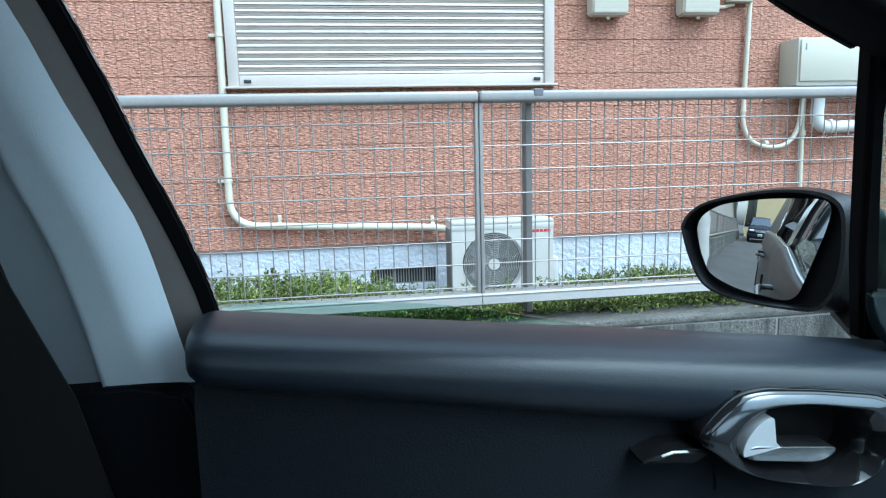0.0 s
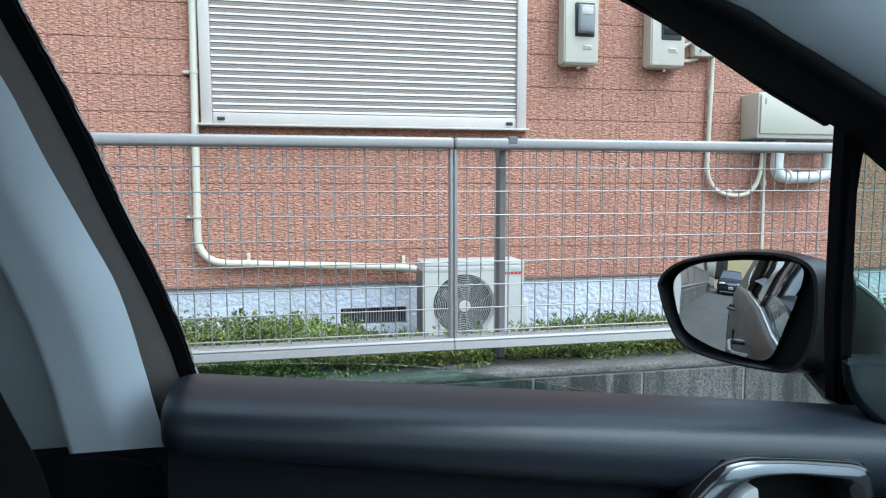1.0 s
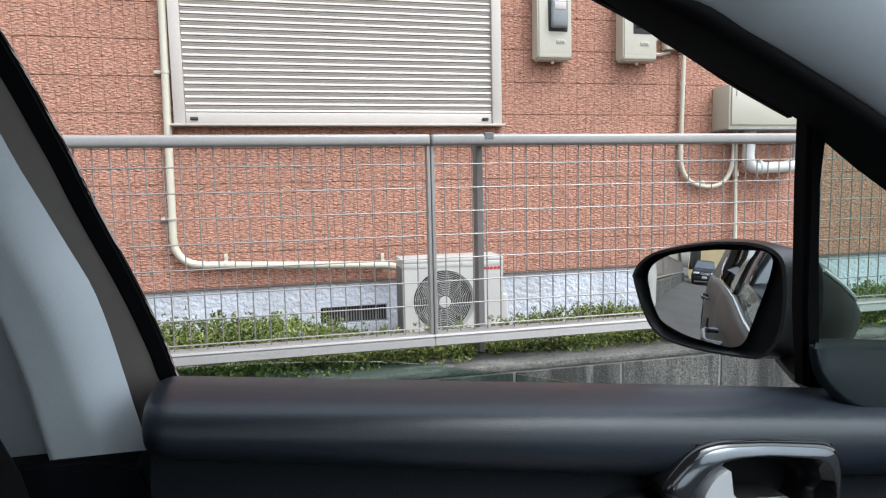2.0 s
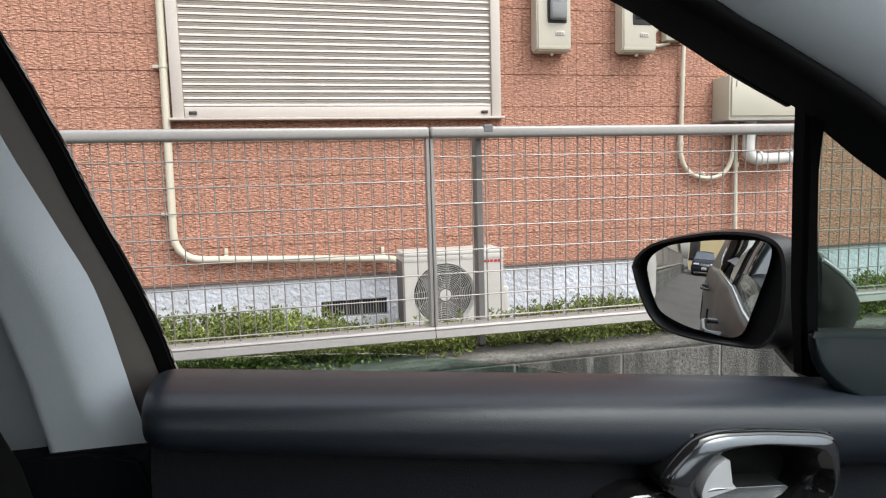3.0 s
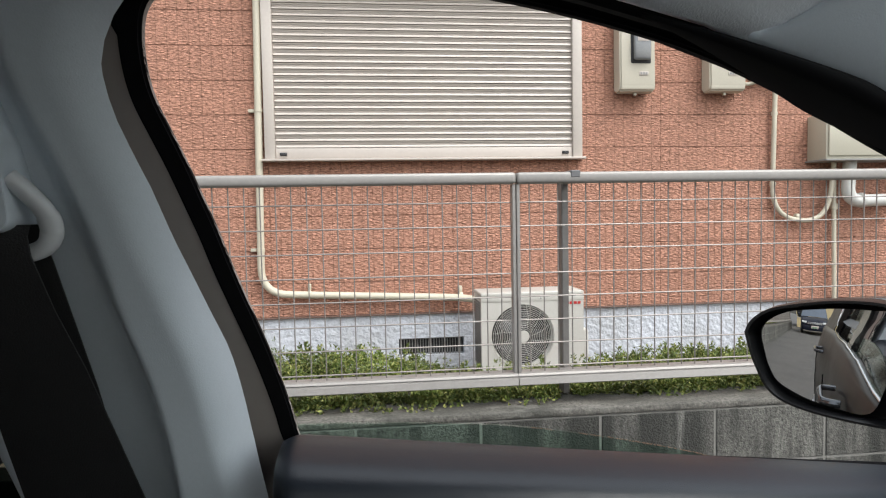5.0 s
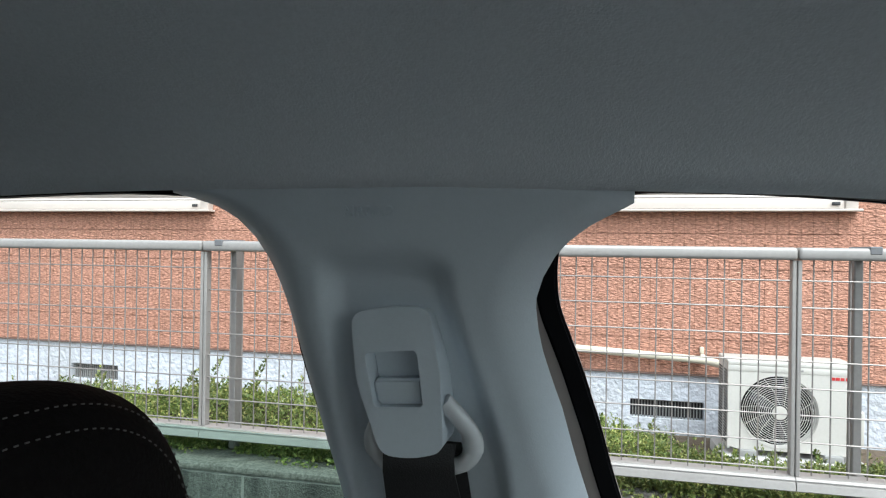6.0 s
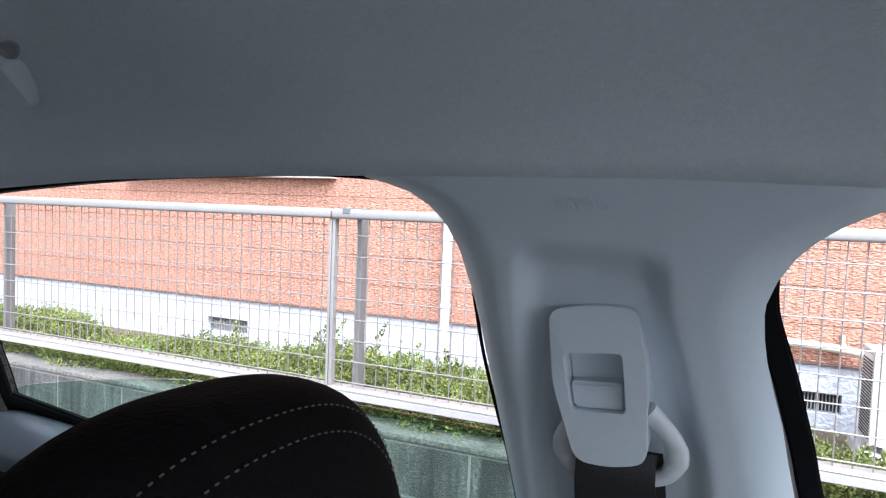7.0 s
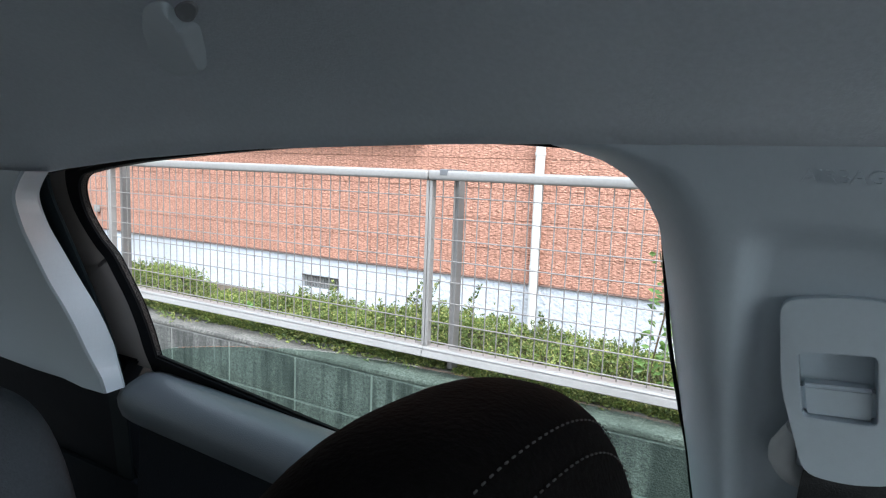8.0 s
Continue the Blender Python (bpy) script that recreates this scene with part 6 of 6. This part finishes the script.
for ob in list(front_door.children) + list(rear_door.children):
    if ob.name.split(".")[0] in ("door_pad", "window_seal", "window_pane", "belt_seal", "quarter_seal", "sail_trim", "window_divider", "door_frame"):
        other_side(ob)


# ---------- passenger seat ----------
seat = thing("car_seat", (-0.3, 0.33, 0.27), "black cloth front passenger seat with pale double stitching", "car seat")


def pillow(c, r, e1, e2, nu=40, nv=24, lean=0.0):
    bm = bmesh.new()
    sp = lambda v, e: math.copysign(abs(v) ** e, v)
    rows = []
    for j in range(1, nv):
        ph = -math.pi / 2 + math.pi * j / nv
        rows.append([bm.verts.new((c[0] + r[0] * sp(math.cos(ph), e1) * sp(math.cos(t), e2) - lean * r[2] * sp(math.sin(ph), e1), c[1] + r[1] * sp(math.cos(ph), e1) * sp(math.sin(t), e2), c[2] + r[2] * sp(math.sin(ph), e1))) for t in [i * math.tau / nu for i in range(nu)]])
    for a, b in zip(rows, rows[1:]):
        for i in range(nu):
            bm.faces.new((a[i], a[(i + 1) % nu], b[(i + 1) % nu], b[i]))
    bm.faces.new(rows[0])
    bm.faces.new(rows[-1])
    return bm


HC, HR, E1, E2, YAW = (-0.239, 0.315, 1.139), (0.054, 0.105, 0.140), 0.703, 0.835, -0.092


def on_headrest(t, ph, k=1.0):
    """A place on the headrest's cushion."""
    sp = lambda v, e: math.copysign(abs(v) ** e, v)
    x, y, z = k * HR[0] * sp(math.cos(ph), E1) * sp(math.cos(t), E2), k * HR[1] * sp(math.cos(ph), E1) * sp(math.sin(t), E2), k * HR[2] * sp(math.sin(ph), E1)
    return Vector((HC[0] + x * math.cos(YAW) - y * math.sin(YAW), HC[1] + x * math.sin(YAW) + y * math.cos(YAW), HC[2] + z))


bm = bmesh.new()
rows = [[bm.verts.new(on_headrest(i * math.tau / 56, -math.pi / 2 + math.pi * j / 36)) for i in range(56)] for j in range(1, 36)]
for a, b in zip(rows, rows[1:]):
    for i in range(56):
        bm.faces.new((a[i], a[(i + 1) % 56], b[(i + 1) % 56], b[i]))
bm.faces.new(rows[0])
bm.faces.new(rows[-1])
headrest = part("headrest", bm, FABRIC, seat, "black cloth headrest with pale stitching", sharp=180)
for across in (0.026, 0.034):
    bm = bmesh.new()
    line = []
    for k in range(150):
        y = 0.099 * math.sin(-1.5 + 3.0 * k / 149)
        r_ = (abs(across / HR[0]) ** (2 / E2) + abs(y / HR[1]) ** (2 / E2)) ** (E2 / E1)
        if r_ < 1:
            z = 1.004 * HR[2] * (1 - r_) ** (E1 / 2)
            line.append(Vector((HC[0] + across * math.cos(YAW) - y * math.sin(YAW) + 0.0004, HC[1] + across * math.sin(YAW) + y * math.cos(YAW), HC[2] + z)))
    for k in range(0, len(line) - 1, 2):
        add_tube(bm, [line[k], line[k].lerp(line[k + 1], 0.75)], 0.00035, 5)
    part("stitching", bm, THREAD, headrest, "pale thread seam")
part("backrest", pillow((-0.33, 0.315, 0.76), (0.09, 0.23, 0.27), 0.5, 0.5, lean=0.25), FABRIC, seat, sharp=180)
part("cushion", pillow((-0.02, 0.335, 0.46), (0.27, 0.25, 0.09), 0.5, 0.4), FABRIC, seat, sharp=180)
part("seat_base", box(-0.25, 0.18, 0.14, 0.53, 0.27, 0.40, 0.02), PANEL_BLACK, seat)
for y in (0.27, 0.40):
    bm = bmesh.new()
    add_cyl(bm, (-0.255, y - 0.02, 1.03), (-0.15, 0, 1), 0.007, 0.12, 12)
    part("headrest_post", bm, CHROME, seat)


# ---------- rear bench ----------
bench = thing("rear_seat", (-0.85, -0.1, 0.27), "black cloth rear bench seat with raised side bolsters", "car seat")
part("cushion", pillow((-0.72, -0.1, 0.47), (0.24, 0.62, 0.09), 0.5, 0.3), FABRIC, bench, sharp=180)
part("backrest", pillow((-1.02, -0.1, 0.80), (0.09, 0.60, 0.31), 0.45, 0.3, lean=0.28), FABRIC, bench, sharp=180)
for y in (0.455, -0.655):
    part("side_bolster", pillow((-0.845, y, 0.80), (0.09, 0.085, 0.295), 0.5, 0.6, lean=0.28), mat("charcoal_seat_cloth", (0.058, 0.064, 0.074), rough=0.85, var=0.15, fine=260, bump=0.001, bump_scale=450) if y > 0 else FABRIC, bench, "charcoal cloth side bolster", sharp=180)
part("seat_base", box(-0.95, -0.52, -0.66, 0.46, 0.27, 0.40, 0.02), PANEL_BLACK, bench)


# ---------- behind the car, seen in the door mirror ----------
def parked_van(x, y):
    top = thing("minivan", (x, y, 0), "dark navy minivan standing in the lane, lamps off", "car")
    secs = []
    for dx, wy, zl in ((0.0, 0.70, 0.72), (-0.10, 0.80, 0.80), (-0.5, 0.84, 0.98), (-0.95, 0.85, 1.06), (-2.0, 0.85, 1.05), (-4.2, 0.83, 1.05)):
        secs.append([(x + dx, y - wy, 0.28), (x + dx, y - wy - 0.02, 0.55), (x + dx, y - wy + 0.02, zl - 0.08), (x + dx, y - wy * 0.85, zl), (x + dx, y, zl + 0.04), (x + dx, y + wy * 0.85, zl), (x + dx, y + wy - 0.02, zl - 0.08), (x + dx, y + wy + 0.02, 0.55), (x + dx, y + wy, 0.28)])
    part("body", sweep_x(secs, close_ends=True), NAVY, top, sharp=50)
    cab = []
    for dx, wy, zr in ((-0.90, 0.74, 1.07), (-1.45, 0.66, 1.52), (-1.7, 0.64, 1.60), (-3.4, 0.64, 1.58), (-4.15, 0.68, 1.08)):
        cab.append([(x + dx, y - 0.78, 1.04), (x + dx, y - wy, zr), (x + dx, y, zr + 0.04), (x + dx, y + wy, zr), (x + dx, y + 0.78, 1.04)])
    part("roof", sweep_x(cab[1:]), NAVY, top)
    part("windscreen", sweep_x(cab[:2]), mat("sky_lit_windscreen", (0.06, 0.08, 0.11), rough=0.08, coat=0.4), top, "sky-reflecting windscreen")
    for s in (1, -1):
        bm = bmesh.new()
        add_box(bm, x - 0.12, x + 0.02, y + s * 0.42, y + s * 0.74, 0.70, 0.82, 0.03, 3)
        part("headlight", bm, LAMP_GLASS, top, "clear headlight")
        bm = bmesh.new()
        add_cyl(bm, (x - 0.80, y + s * 0.78, 0.30), (0, 1, 0), 0.30, 0.18, 28, bevel=0.03)
        part("wheel", bm, TYRE, top)
        part("side_mirror", box(x - 1.25, x - 1.1, y + s * 0.84, y + s * 1.02, 1.04, 1.18, 0.04, 3), NAVY, top)
    bm = bmesh.new()
    for k in range(3):
        add_box(bm, x + 0.005, x + 0.03, y - 0.38, y + 0.38, 0.66 + k * 0.045, 0.68 + k * 0.045, 0.006)
    part("grille", bm, CHROME, top, "chrome grille bars")
    part("bumper", box(x - 0.1, x + 0.06, y - 0.78, y + 0.78, 0.26, 0.56, 0.05, 3), NAVY, top)
    part("number_plate", box(x + 0.0605, x + 0.07, y - 0.165, y + 0.165, 0.40, 0.565, 0.004), ALU_WHITE, top, "white plate with plain bars")
    bm = box(x + 0.0705, x + 0.073, y - 0.12, y + 0.12, 0.42, 0.49)
    part("plate_bar", bm, mat("green_print", (0.03, 0.16, 0.08), rough=0.5), top, smooth=False)


parked_van(-18.0, 0.55)
beige = thing("beige_building", (-27.0, 1.0, 0), "plain beige rendered building closing the lane", "house")
part("wall", box(-33, -27.0, -7.5, 2.0, 0, 7.5), BEIGE_RENDER, beige, smooth=False)
bm = box(-27.03, -26.995, 1.0, 1.95, 0.9, 3.9, 0.01)
wd = part("window", bm, PANE_DARK, beige, "dark narrow window", smooth=False)
bm = bmesh.new()
for z in (0.86, 3.9):
    add_box(bm, -27.06, -26.99, 0.95, 2.0, z, z + 0.05)
part("window_frame", bm, GREY_MARK, wd, smooth=False)
grey = thing("grey_building", (-18.0, 5.0, 0), "grey rendered house beyond the fence", "house")
part("wall", box(-34, -13.2, 3.2, 9.0, 0, 6.0), GREY_HOUSE, grey, smooth=False)
pole = thing("utility_pole", (-5.2, 1.98, 0), "round pale concrete utility pole in front of the fence", "pole")
bm = bmesh.new()
add_cyl(bm, (-5.2, 1.98, 4.0), (0, 0, 1), 0.145, 8.0, 28, r2=0.12)
part("shaft", bm, POLE_CONC, pole)

# ---------- pieces: siding boards and wall blocks ----------
PITCH, Z0 = 0.25, 0.475
JOINTS = [HX0, -9.73, -6.70, -3.67, -0.64, 2.39, 5.42, HX1]
for r in range(12):
    z = Z0 + r * PITCH
    for a, b in zip(JOINTS, JOINTS[1:]):
        bm = bmesh.new()
        y0, y1 = WALL_Y, WALL_Y + 0.0395
        g, c = 0.0008, 0.0028
        prof = [(y1, z + g), (y0 + c, z + g), (y0, z + g + c), (y0, z + PITCH - g - c), (y0 + c, z + PITCH - g), (y1, z + PITCH - g)]
        va = [bm.verts.new((a + g, p, q)) for p, q in prof]
        vb = [bm.verts.new((b - g, p, q)) for p, q in prof]
        for i in range(len(prof)):
            j = (i + 1) % len(prof)
            bm.faces.new((va[i], va[j], vb[j], vb[i]))
        bm.faces.new(va)
        bm.faces.new(vb)
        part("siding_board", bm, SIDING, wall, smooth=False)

block_wall = part("block_wall", box(-22, 5.6, 2.1565, 2.44, -0.02, 0.528), MORTAR, smooth=False)
tagged(block_wall, "low weathered concrete block wall streaked with damp", "wall", kind="structure")
part("coping", box(-22, 5.6, 2.150, 2.446, 0.5285, 0.5545, 0.008), COPING, block_wall, "mossy worn coping", smooth=True)
P = 0.4125
k0 = 0.865
for r in range(3):
    z1 = 0.524 - r * 0.195
    for i in range(-55, 12):
        a = k0 + i * P
        bm = box(a + 0.005, a + P - 0.005, 2.152, 2.156, max(z1 - 0.187, 0.005), z1, 0.0018, 1)
        part("block", bm, BLOCK, block_wall, smooth=False)
